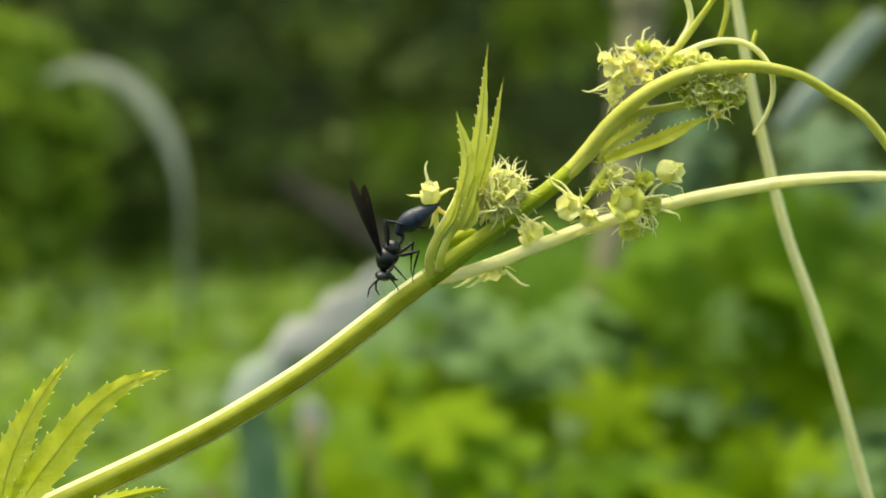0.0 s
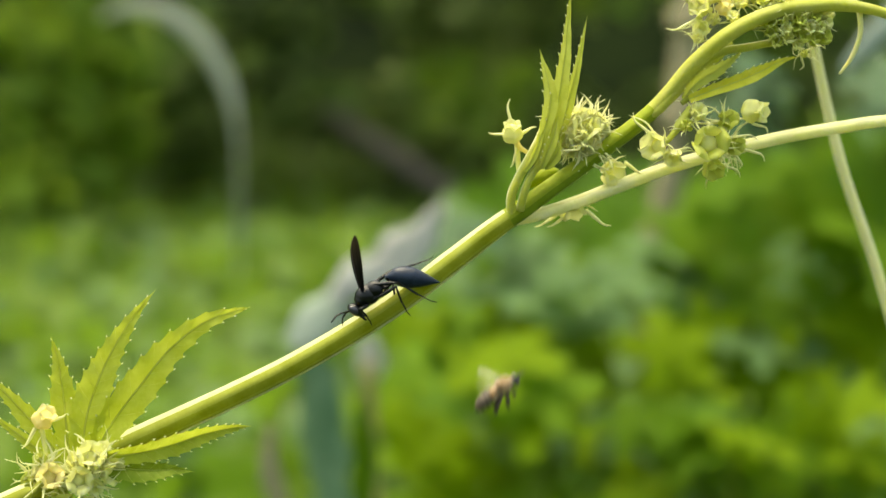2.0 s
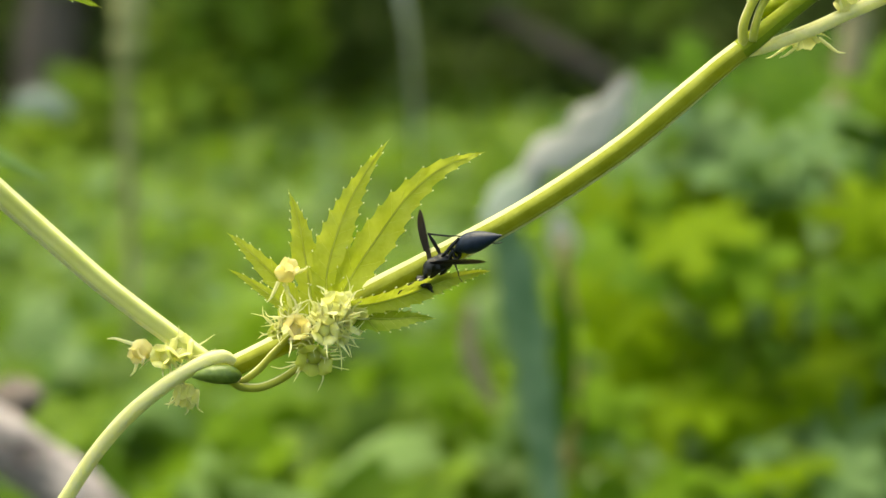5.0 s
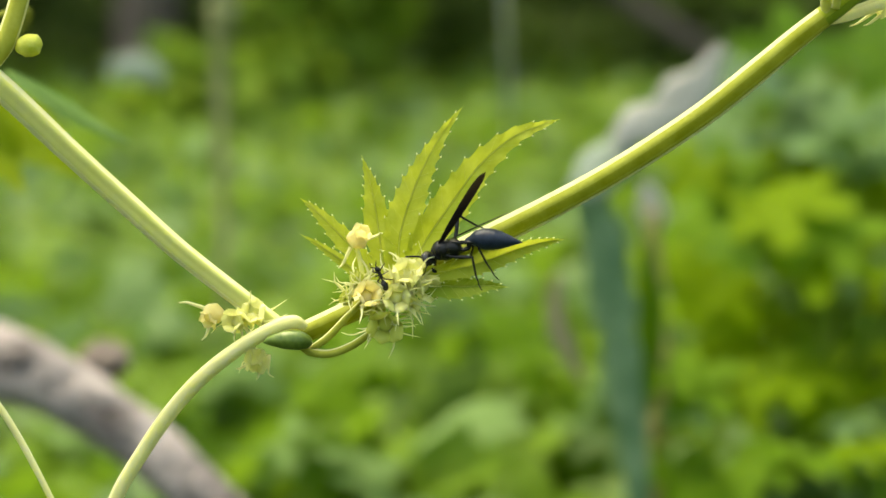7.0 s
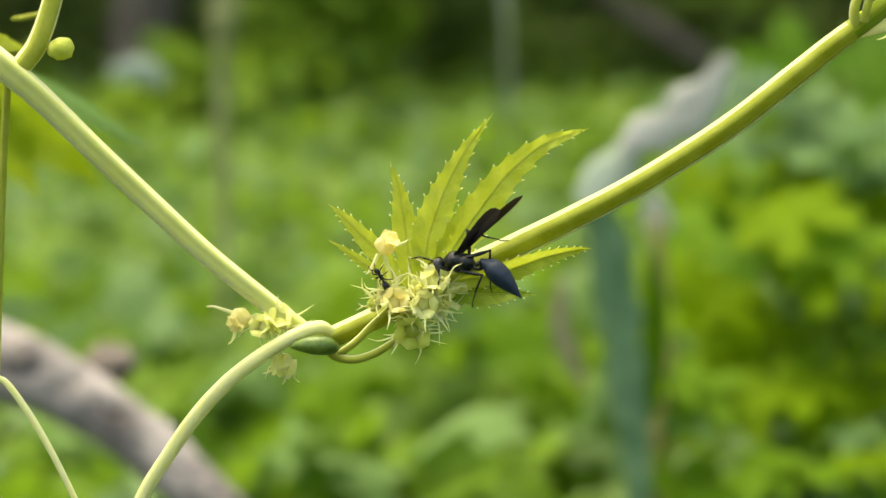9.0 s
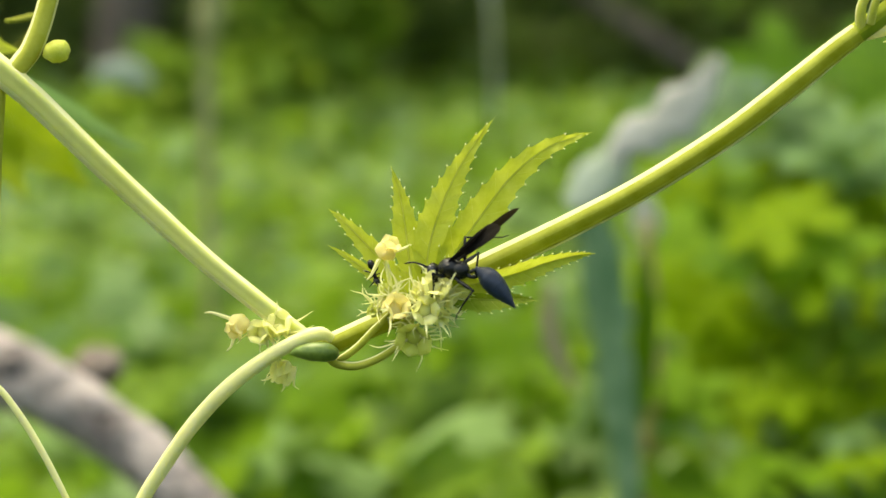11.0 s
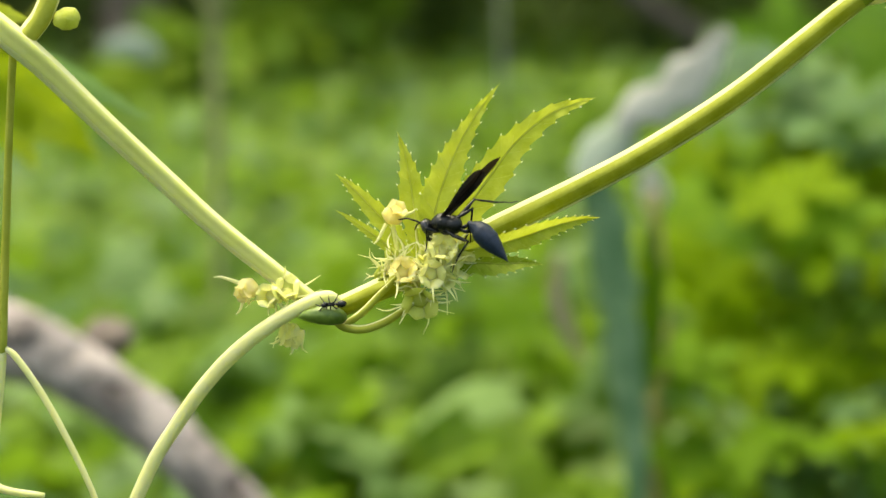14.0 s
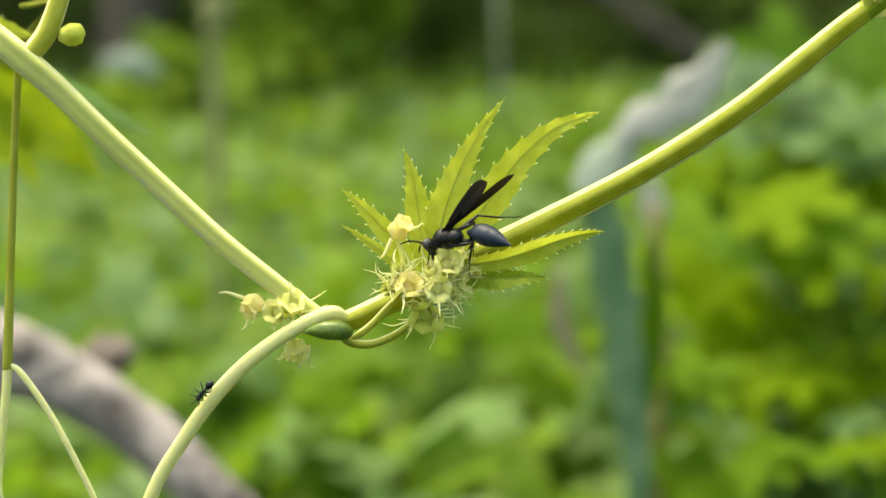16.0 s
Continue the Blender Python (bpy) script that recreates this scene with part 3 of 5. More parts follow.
lobe(leaf, [(78.4, -3.6, 53), (79.9, -4.4, 55.7), (81.3, -4.4, 59.5), (82.1, -3.6, 63.4)], 1.6, 3, 0.5, 0.8, 0.4, saw_sides=(), mat=YOUNG)
leaf = part("leaf", tube([(110.1, -2, 67.4), (111.6, -2, 68.6), (113.3, -3, 68.9)], [0.5, 0.6, 0.5], 8), STEM, vine, "narrow folded young leaf")
lobe(leaf, [(111.3, -3, 68.3), (116.2, -4, 70.4), (121.9, -4, 72.6), (126.5, -4, 74.8), (130.1, -3.5, 76.6), (133.7, -3, 77.6)], 2.9, 10, 0.6, 0.4, 0.5, saw_sides=(1,), mat=YELLOW_LEAF)
lobe(leaf, [(110.6, -1, 68.2), (113.4, -1, 71.8), (117.3, -1, 74.3), (120.2, -1, 76.4), (122.4, -1, 78.4)], 2.8, 7, 0.5, 0.4, 0.45, mat=YOUNG)
leaf = part("leaf", tube([(-95.9, 22, 78.2), (-90.1, 21, 74.4), (-83.2, 20, 70.5)], [0.7, 0.8, 0.6], 8), STEM, vine, "narrow bright green leaf tip")
lobe(leaf, [(-86.1, 18, 72.4), (-76.1, 18, 67.2), (-67.2, 18, 62.5), (-59.3, 18, 58.7), (-53.7, 18, 56.1), (-50.8, 18, 54.8)], 3.2, 3, 0.6, 0.3, 0.5, mat=SOFT_LEAF)
# a broad lobe behind the thick stem, and a thin blade
leaf = part("leaf", tube([(-96, 40, 46), (-112, 150, 44), (-172.6, 318, 18.4)], [0.6, 0.7, 0.5], 8), STEM, vine, "soft yellow-green leaf hanging behind the stem")
lobe(leaf, [(-175.2, 320, 18.3), (-161.3, 320, 7.1), (-150.4, 320, -2), (-140.4, 320, -10.6), (-131.4, 320, -19.4)], 24, 4, 0.6, 0.2, 0.4, mat=SOFT_LEAF)
lobe(leaf, [(-174.9, 318, 12.3), (-166.2, 318, -0.9), (-160.4, 318, -12.1), (-155.2, 318, -23.3)], 20, 4, 0.6, 0.2, 0.4, mat=SOFT_LEAF)
lobe(leaf, [(-119.1, 150, 29.6), (-111.6, 165, 21.9), (-102.6, 175, 14), (-95.5, 180, 9.2), (-89, 185, 5.8)], 5, 2, 0.4, 0.3, 0.4, mat=TEAL)
lobe(leaf, [(-111.7, 60, 38.3), (-108.3, 62, 40.3), (-102.7, 60, 40), (-97.7, 60, 39)], 7, 3, 0.4, 0.3, 0.4)


# ---- flowers ----
def petal_mesh():
    """A broad pointed petal, its base at the origin, its tip at z = 1."""
    bm = bmesh.new()
    rows = []
    for i in range(7):
        s = i / 6
        w = 0.62 * (math.sin(math.pi * (0.22 + 0.62 * s)) if s < 0.6 else math.sin(math.pi * 0.592) * (1 - ((s - 0.6) / 0.4) ** 1.5)) if s < 1 else 0.02
        rows.append([bm.verts.new((u * w, 0.22 * math.sin(s * 2.6) - 0.16 * u * u + 0.12 * s * s * s, s)) for u in (-1, -0.5, 0, 0.5, 1)])
    for a, b in zip(rows, rows[1:]):
        for k in range(4):
            bm.faces.new((a[k], a[k + 1], b[k + 1], b[k]))
    return bm


def bract_mesh(curve, seed):
    """A thin hair-like bract along z, curved towards y."""
    rng = random.Random(seed)
    line = spline([(0, 0, 0), (0.04 * rng.uniform(-1, 1), curve * 0.12, 0.33), (0.1 * rng.uniform(-1, 1), curve * 0.4, 0.68), (0.2 * rng.uniform(-1, 1), curve, 1.0)], 4)
    return sweep(bmesh.new(), line, [0.066, 0.05, 0.034, 0.008], 5)


PETALS = {m.name: mesh_of("petal", petal_mesh(), m) for m in (PETAL, BUD, CALYX)}
CUPS = {m.name: mesh_of("cup", blob(bmesh.new(), (0, 0, -0.12), (0.44, 0.44, 0.30), None, 12, 8), m) for m in (PETAL, BUD, CALYX)}
BULBS = {m.name: mesh_of("bulb", sweep(bmesh.new(), spline([(0, 0, z) for z in (-0.5, -0.4, -0.1, 0.3, 0.65, 0.9, 1.0)], 3), [0.2, 0.5, 0.78, 0.82, 0.62, 0.4, 0.2], 20, 0.1, 5), m) for m in (PETAL, BUD)}
BRACTS = [mesh_of("bract", bract_mesh(c, k), BRACT) for k, c in enumerate((0.1, 0.35, 0.6, -0.3, 0.9))]
flower_rng = random.Random(21)


def flower(at, r, face, opening=35, mat=PETAL, bracts=6, long=1.6, label="", spread=75, heart=None):
    """A five-petalled flower or bud: a cup, its petals, and hair-like bracts round it."""
    rng = flower_rng
    heart = heart or mat
    ob = new("flower", CUPS[heart.name])
    ob.parent = vine
    s = r * 0.00125
    ob.matrix_local = Matrix.Translation(mm(at)) @ facing(face, rng.uniform(0, 6)) @ Matrix.Scale(s, 4)
    tagged(ob, label or "pale yellow-green starry flower with hair-like bracts")
    for k in range(5):
        p = new("petal", PETALS[mat.name])
        p.parent = ob
        p.matrix_local = Matrix.Rotation(k * 2 * math.pi / 5, 4, "Z") @ Matrix.Translation((0, -0.34, -0.15)) @ Matrix.Rotation(radians(opening + rng.uniform(-8, 8)), 4, "X") @ Matrix.Scale(rng.uniform(0.9, 1.1), 4)
    for k in range(round(bracts * 1.4)):
        b = new("bract", rng.choice(BRACTS))
        b.parent = ob
        b.matrix_local = Matrix.Rotation(rng.uniform(0, 6.28), 4, "Z") @ Matrix.Translation((0, -0.3, -0.2)) @ Matrix.Rotation(radians(rng.uniform(spread - 35, spread + 40)), 4, "X") @ Matrix.Rotation(rng.uniform(0, 6.28), 4, "Z") @ Matrix.Scale(long * rng.uniform(0.65, 1.15), 4)
    return ob


def bud(at, r, face, mat=BUD, label="round cream bud on a short stalk", lips=5):
    """A closed five-ribbed bud with the short tips of its petals at the mouth."""
    ob = new("bud", BULBS[mat.name])
    ob.parent = vine
    ob.matrix_local = Matrix.Translation(mm(at)) @ facing(face, flower_rng.uniform(0, 6)) @ Matrix.Scale(r * 0.001, 4)
    tagged(ob, label)
    for k in range(lips):
        p = new("petal", PETALS[mat.name])
        p.parent = ob
        p.matrix_local = Matrix.Rotation(k * 2 * math.pi / 5, 4, "Z") @ Matrix.Translation((0, -0.42, 0.55)) @ Matrix.Rotation(radians(flower_rng.uniform(12, 45)), 4, "X") @ Matrix.Scale(0.8, 4)
    return ob


def spine(at, to, r=0.22, bow=0.8):
    """One long bract from point to point."""
    a, b = mm(at), mm(to)
    side = (b - a).cross(Vector((0, 1, 0))).normalized() * 0.001 * bow
    part("bract", sweep(bmesh.new(), spline([a, a * 0.6 + b * 0.4 + side * 0.6, a * 0.25 + b * 0.75 + side, b], 5), [r * 0.001, r * 0.0009, r * 0.0006, r * 0.0002], 6), BRACT, vine)


# cluster on the lower node
flower((-9.2, -6, -14.3), 2.9, (0.0, -0.9, -0.3), 48, CALYX, 6, 1.4, heart=CALYX)
flower((-5, -6, -4.6), 3.0, (0.25, -0.8, 0.5), 30, PETAL, 7, 1.5)
flower((-1.5, -5, -7.2), 2.6, (0.7, -0.6, -0.2), 35, PETAL, 6, 1.5)
flower((-12.7, -6, -8.6), 2.7, (0.2, -0.8, 0.4), 30, BUD, 8, 1.7)
flower((-7, -7, -8.8), 2.4, (0.1, -0.9, 0.1), 38, PETAL, 9, 1.8)
flower((-16.5, -5, -9.2), 1.7, (-0.3, -0.9, 0.1), 10, CALYX, 6, 2.2, "closed green bud with hair-like bracts")
flower((-14.5, -4, -5.8), 1.7, (-0.4, -0.5, 0.8), 10, CALYX, 7, 2.2, "closed green bud with hair-like bracts")
flower((-7.9, -5, -5.8), 1.8, (-0.3, -0.6, 0.7), 20, PETAL, 7, 2.2)
flower((-4.3, -6, -10.1), 1.9, (0.4, -0.7, -0.3), 25, PETAL, 9, 2.0)
flower((-10.3, -5, -11.6), 1.8, (-0.2, -0.8, -0.4), 20, CALYX, 9, 2.2)
flower((-2.9, -4, -3.6), 1.6, (0.3, -0.5, 0.9), 25, PETAL, 6, 2.4)
bud((-14.7, -3, 2), 2.5, (0.5, -0.5, 0.6))
spine((-13.1, -3, 1.9), (-9.9, -3, 3.5), 0.4, -0.3)
spine((-15.8, -3, 0.5), (-18.3, -3, -3.5), 0.4, 0.3)
stem("peduncle", [(-13.5, -2, -6.3), (-13.9, -3, -2.8), (-14.5, -3, 0.5)], [0.5, 0.5, 0.45], PETAL, 8, 0.0, rib=False)
for a, b in (((-10.3, -6, -14.6), (-17.8, -6, -15.7)), ((-7.6, -6, -14), (-3.3, -6, -15)), ((-15.8, -6, -7.9), (-19.7, -6, -8.8)), ((-14.7, -6, -6.2), (-18.6, -6, -4.6)), ((-3.7, -7, -10), (-1.3, -7, -11.7)), ((-3, -8, -5.4), (0.6, -9, -0.6)), ((-4.8, -6, -2.4), (-7.4, -6, -0.4)), ((-12.5, -6, -6.8), (-15.7, -6, -4.1)), ((-6.5, -6, -12.3), (-4, -6, -13.4)), ((-2.1, -7, -6.1), (1.8, -7, -6.1))):
    spine(a, b)
# cluster behind the node
bud((-43.2, 1, -12.4), 2.6, (-0.5, -0.6, -0.5))
spine((-44.6, 1, -11.9), (-50.4, 1, -10.5), 0.45, -0.4)
spine((-44, 1, -13.6), (-46.1, 1, -18.1), 0.4, 0.4)
flower((-38.8, 0, -14.3), 2.8, (-0.4, -0.8, 0.2), 28, PETAL, 7, 1.5)
flower((-35.7, 0, -13.4), 2.7, (0.1, -0.6, 0.7), 28, PETAL, 7, 1.5)
flower((-34.9, 0, -21.3), 2.9, (-0.1, -0.6, -0.8), 16, PETAL, 3, 1.3)
spine((-34.6, 0, -23), (-35.4, 0, -26.1), 0.35, 0.3)
spine((-32.6, 0, -21.6), (-31.8, 0, -25.7), 0.3, -0.9)
spine((-36.4, 0, -22.5), (-39.4, 0, -23.8), 0.35, 0.3)
# the single bud and the round cluster at the fork
bud((76.2, -1, 59.8), 2.5, (-0.1, -0.45, 0.8), PETAL, "pale cream bud with three long bracts")
spine((76.2, -1, 61.4), (75.5, -1, 67.2), 0.36, 0.6)
spine((75.1, -1, 60.2), (71.4, -1, 60.4), 0.32, 0.2)
spine((77.6, -1, 60.1), (81, -1, 61.8), 0.4, 0.3)
spine((77.6, 1, 57.4), (76.4, 1, 53.6), 0.35, 0.2)
flower((90.6, 0, 60.7), 3.5, (0.15, -0.75, 0.6), 24, PETAL, 26, 1.5)
flower((89.4, -1, 58.8), 2.2, (-0.2, -0.8, 0.4), 24, PETAL, 8, 1.6)
flower((92.3, -1, 61.9), 2.0, (0.3, -0.7, 0.5), 24, PETAL, 8, 1.6)
for k in range(28):
    a = k * 2.4
    q = 26 + 14 * ((k * 0.618) % 1.0)
    cx, cz = q * 0.122 * math.cos(a), q * 0.122 * math.sin(a)
    c = Vector((90.6, 1, 60.3)) + Vector((cx, -1.2 + 0.5 * math.sin(k), cz))
    flower(c, 1.05, (cx * 0.3, -0.8, cz * 0.3 + 0.2), 12, PETAL if k % 5 else BUD, 5, 3.0, "tiny bud of a round cluster")
flower((96.9, 3, 53.7), 2.8, (0.5, -0.7, -0.4), 32, PETAL, 2, 1.2)
spine((100, 3, 55.3), (104.8, 3, 53.7), 0.35, -1.0)
flower((89.7, 5, 46), 2.6, (0.1, -0.5, -0.8), 34, PETAL, 3, 1.3)
spine((92.8, 5, 45.3), (98.2, 5, 42.2), 0.4, -0.6)
spine((87.4, 5, 44.5), (82.2, 5, 41.5), 0.35, 0.3)
spine((88.7, 5, 44), (84.9, 5, 41.6), 0.35, 0.3)
# cluster below the bend
flower((115.2, -5, 59.7), 3.3, (-0.05, -0.98, 0.12), 40, CALYX, 5, 1.2, "open green five-lobed flower", heart=PETAL)
flower((116.2, -4, 55), 2.3, (0.2, -0.7, -0.6), 28, CALYX, 4, 1.4)
flower((105.1, -4, 58.9), 2.9, (-0.5, -0.6, -0.1), 30, PETAL, 4, 1.5)
flower((108.2, -4, 57.1), 2.0, (-0.1, -0.7, -0.5), 30, PETAL, 4, 1.6)
bud((123.5, -4, 66.5), 2.9, (0.7, -0.6, -0.1), PETAL, "closed yellow bell-shaped flower")
flower((119, -3, 64.1), 2.2, (0.2, -0.8, 0.3), 25, CALYX, 9, 1.8)
flower((120.6, -3, 59.6), 2.2, (0.5, -0.7, -0.2), 25, CALYX, 10, 1.8)
flower((113.2, -3, 65.5), 1.9, (0, -0.8, 0.5), 20, PETAL, 8, 1.8)
flower((111.1, -3, 62.9), 1.6, (-0.3, -0.8, 0.4), 14, CALYX, 4, 1.6)
for a, b in (((103.8, -4, 61.1), (99.8, -4, 65.3)), ((103.3, -4, 58.8), (101, -4, 58.3)), ((118.2, -4, 55.5), (122.2, -4, 53)), ((121.1, -4, 57.4), (121.8, -4, 54.6)), ((122.8, -4, 58.6), (127.1, -4, 56.4)), ((124.2, -4, 63.8), (127.5, -4, 61.9)), ((118.3, -5, 60.7), (125.3, -5, 60.7)), ((108.7, -4, 57.9), (112.5, -4, 57.8))):
    spine(a, b, 0.32)
pod([(108.8, -2, 61.2), (109.6, -2, 62.8), (111, -2, 64.9), (111.8, -2, 66.8)], [0.5, 1.0, 1.0, 0.5], CALYX)
# buds in the bent tip
flower((114.2, 1, 86.4), 2.6, (-0.5, -0.7, 0.3), 26, PETAL, 4, 1.4)
flower((114.6, 1, 83), 1.9, (-0.4, -0.8, -0.2), 24, PETAL, 4, 1.6)
flower((119.6, 2, 91), 1.9, (-0.1, -0.6, 0.8), 20, CALYX, 5, 1.8)
bud((118.2, 0, 86.4), 1.8, (0.2, -0.6, 0.7), BUD, "small yellow bud")
flower((124.3, 2, 89.4), 2.2, (0.0, -0.7, 0.7), 26, PETAL, 5, 1.5)
flower((127.6, -2, 85.7), 1.8, (0.0, -0.9, 0.2), 24, PETAL, 6, 1.6)
for a, b in (((113.1, 1, 84.4), (107, 1, 82.4)), ((116.4, 1, 89.8), (117, 1, 94)), ((119.4, 2, 91.8), (121.2, 2, 95.7)), ((118.3, 2, 91.3), (113.6, 2, 92.4)), ((113.9, 1, 87.4), (113.2, 1, 91.3)), ((120.6, 2, 91.5), (125.1, 2, 91))):
    spine(a, b, 0.32)
for k in range(30):
    a = k * 2.399
    q = math.sqrt((k + 0.5) / 30)
    c = Vector((131.2, -4, 84.6)) + Vector((7.8 * q * math.cos(a), -2.2 * (1 - q * q), 5.0 * q * math.sin(a) - 1.2 * q * math.cos(a)))
    flower(c, 1.7, (0.5 * q * math.cos(a), -0.8, 0.5 * q * math.sin(a) + 0.3), 16, (CALYX, PETAL)[k % 2], 1 if k % 2 else 3, 1.7, "tiny green bud of the bent tip")
for at, r in (((111.5, 1, 88.6), 1.5), ((116.2, 0, 88.6), 1.7), ((121.8, 1, 88), 1.8), ((116.7, 1, 84.3), 1.5), ((122.4, 2, 91.6), 1.4), ((120, -2, 84.7), 1.4), ((126.1, 0, 89.8), 1.7), ((113.4, 1, 80.4), 1.3)):
    flower(at, r, (0.3 * math.sin(r * 40), -0.7, 0.5), 20, PETAL, 5, 1.8)
flower((135, -1, 78.4), 1.0, (0.1, -0.7, -0.6), 12, CALYX, 5, 2.4, "tiny green bud of the bent tip")
for a, b in (((135.9, -1, 81.1), (139.5, -1, 79.6)), ((137, -1, 82.3), (140.3, -1, 81.3)), ((135.4, -1, 78.8), (139.6, -1, 79.3)), ((134.3, -1, 78.1), (134.4, -1, 74.9)), ((138.1, -1, 83.5), (140.7, -1, 85.4))):
    spine(a, b, 0.25)


# ---- things behind the vine ----
def rod(name, points, radii, mat, label, category, sides=12, knots=()):
    top = thing(name, ORIGIN, label, category)
    bm = tube(points, radii, sides, 0.03, 3, 10)
    for v in bm.verts:
        v.co += 0.09 * radii[0] * 0.001 * noise.noise_vector(v.co * 45)
    part("rod" if name != "fallen_branch" else "bough", bm, mat, top)
    for at, r in knots:
        k = blob(bmesh.new(), mm(at), (r * 0.001, r * 0.001, r * 0.0008), None, 12, 8)
        for v in k.verts:
            v.co += 0.2 * r * 0.001 * noise.noise_vector(v.co * 90)
        part("knot", k, TRUNK if r > 12 else mat, top)
    line = spline([mm(p) for p in points], 10)
    size = along([r * 0.001 for r in radii], len(line))
    if category == "stalk":
        for k in range(8, len(line) - 4, 9):
            way = (line[k + 1] - line[k - 1]).normalized()
            part("node", sweep(bmesh.new(), [line[k] + way * size[k] * q for q in (-0.7, -0.3, 0.3, 0.7)], [size[k] * q for q in (0.98, 1.3, 1.3, 0.98)], sides), mat, top, "swollen joint of the stalk")
    if category == "tree":
        for k, (dx, dz) in enumerate(((-0.9, 0.7), (0.8, 0.9), (-0.6, 1.1))):
            foot = line[4 + 7 * k]
            part("limb", sweep(bmesh.new(), spline([foot, foot + Vector((0.35 * dx, -0.05, 0.25 * dz)), foot + Vector((dx, -0.1, dz))], 6), [0.05, 0.035, 0.015], 10), mat, top)
    return top


def blade(points, widths, mat, parent, name="blade", thick=0.8, fold=0.25, label="", roll=0, rag=0.0):
    """A long leaf blade: a folded ribbon with a little thickness, in millimetres."""
    line = spline([mm(p) for p in points], 8)
    w = [0.0005 * q for q in along(widths, len(line))]
    bm = bmesh.new()
    rows = []
    for i, p in enumerate(line):
        way = (line[min(i + 1, len(line) - 1)] - line[max(i - 1, 0)]).normalized()
        side = way.cross(Vector((0, 1, 0))).normalized()
        side = (side * math.cos(radians(roll)) + Vector((0, 1, 0)) * math.sin(radians(roll))).normalized()
        out = side.cross(way).normalized() * 0.001
        ring = []
        for u, up in ((-1, 1), (-0.5, 1), (0, 1), (0.5, 1), (1, 1), (1, 0), (0.5, 0), (0, 0), (-0.5, 0), (-1, 0)):
            edge = 1 + rag * noise.noise((p.x * 60 + (5 if u > 0 else 0), p.z * 60, 2.0))
            ring.append(bm.verts.new(p + side * u * w[i] * edge + out * (fold * abs(u) * w[i] * 1000 + thick * up)))
        rows.append(ring)
    for a, b in zip(rows, rows[1:]):
        for k in range(10):
            bm.faces.new((a[k], a[(k + 1) % 10], b[(k + 1) % 10], b[k]))
    bm.faces.new(rows[0])
    bm.faces.new(rows[-1])
    return part(name, bm, mat, parent, label)


rod("fallen_branch", [(-397.8, 560, -54.8), (-302.5, 560, -100.4), (-232.4, 555, -128.9), (-209.2, 550, -137.4), (-184, 547, -150.2), (-162.9, 543, -164.5), (-140.4, 538, -182.4), (-116.8, 532, -205.9), (-86.4, 525, -238), (-9.9, 500, -328.8), (43, 470, -500.6)], [19, 19, 19, 17.5, 15.5, 14.5, 14, 14, 13.5, 13, 12], BARK, "grey weathered fallen branch lying among the green plants", "branch", 18, (((-180, 575, -134.2), 13), ((-213.3, 545, -126.5), 12)))
rod("thick_stalk", [(-244.7, 1600, 173.5), (-245, 1600, 83.1), (-246.3, 1600, 48.9), (-248.7, 1600, 14.6), (-252.9, 1600, -25.7), (-256.4, 1600, -324.1)], [14, 14, 13, 12, 8, 5], OLIVE, "thick pale olive upright stalk among the plants", "stalk")
rod("tree_trunk", [(-1180, 7000, 1998.5), (-1195.7, 7000, 775.7), (-1213.3, 7000, 146), (-1249.7, 7000, -152.6), (-1281.8, 7000, -1372.9)], [95, 100, 115, 130, 150], TRUNK, "brown tree trunk at the edge of the wood", "tree")
rod("dead_branch", [(287.8, 6700, 139.3), (451.4, 6700, 43), (615.9, 6700, -53.7), (781, 6700, -157.1), (925.9, 6700, -268.9), (1238.3, 6700, -612.7)], [16, 30, 36, 38, 38, 36], TRUNK, "brown dead branch slanting to the ground", "branch")
rod("straw_stalk", [(392.9, 1100, 261.3), (390.3, 1100, 194.7), (385.7, 1100, 118.9), (374.6, 1100, 29.4), (359.4, 1100, -78.4), (355.9, 1100, -195.4)], [17, 17, 15, 12, 9, 7], STRAW, "brownish upright plant stalk", "stalk")

arch = thing("bent_grass", ORIGIN, "pale grey-green grass blade bent over in an arch", "grass")
blade([(-124.2, 2000, 169.8), (-91, 2000, 183.5), (-46.6, 2000, 179.3), (-4.2, 2000, 149.4), (25.3, 2000, 106), (41.4, 2000, 58.3), (47.8, 2000, -4.1), (51, 2000, -143.6)], [5, 14, 20, 22, 18, 9, 4, 3], PALE_BLADE, arch, thick=2)

reed = thing("drooping_leaf", ORIGIN, "long leaf bent over, whitish at the bend and blue-green below", "leaf")
blade([(140.6, 640, 15), (126.7, 640, -2.1), (112, 640, -15.2), (95.8, 640, -26.5), (82.5, 640, -35.5)], [6, 20, 26, 24, 12], DRY, reed, "bend", 1.2, 0.15, "whitish dry bend of the leaf", -15, 0.9)
blade([(100.9, 646, -25.5), (89, 646, -35.4), (77.1, 646, -45.1), (67.6, 646, -54.1), (59.2, 646, -60.8)], [8, 20, 24, 22, 10], GREYGREEN, reed, "fold", 1.2, 0.15, "grey-green folded part of the leaf", -25, 0.6)
blade([(67.3, 655, -53.5), (75.8, 655, -82.6), (81, 655, -113.5), (85.1, 655, -144.5), (89.7, 655, -175.9), (93.2, 655, -207.5), (96.3, 655, -252.2)], [12, 22, 24, 22, 19, 16, 10], BLUE_LEAF, reed, "blade", 1.2, 0.2, "blue-green hanging blade", 0, 0.25)
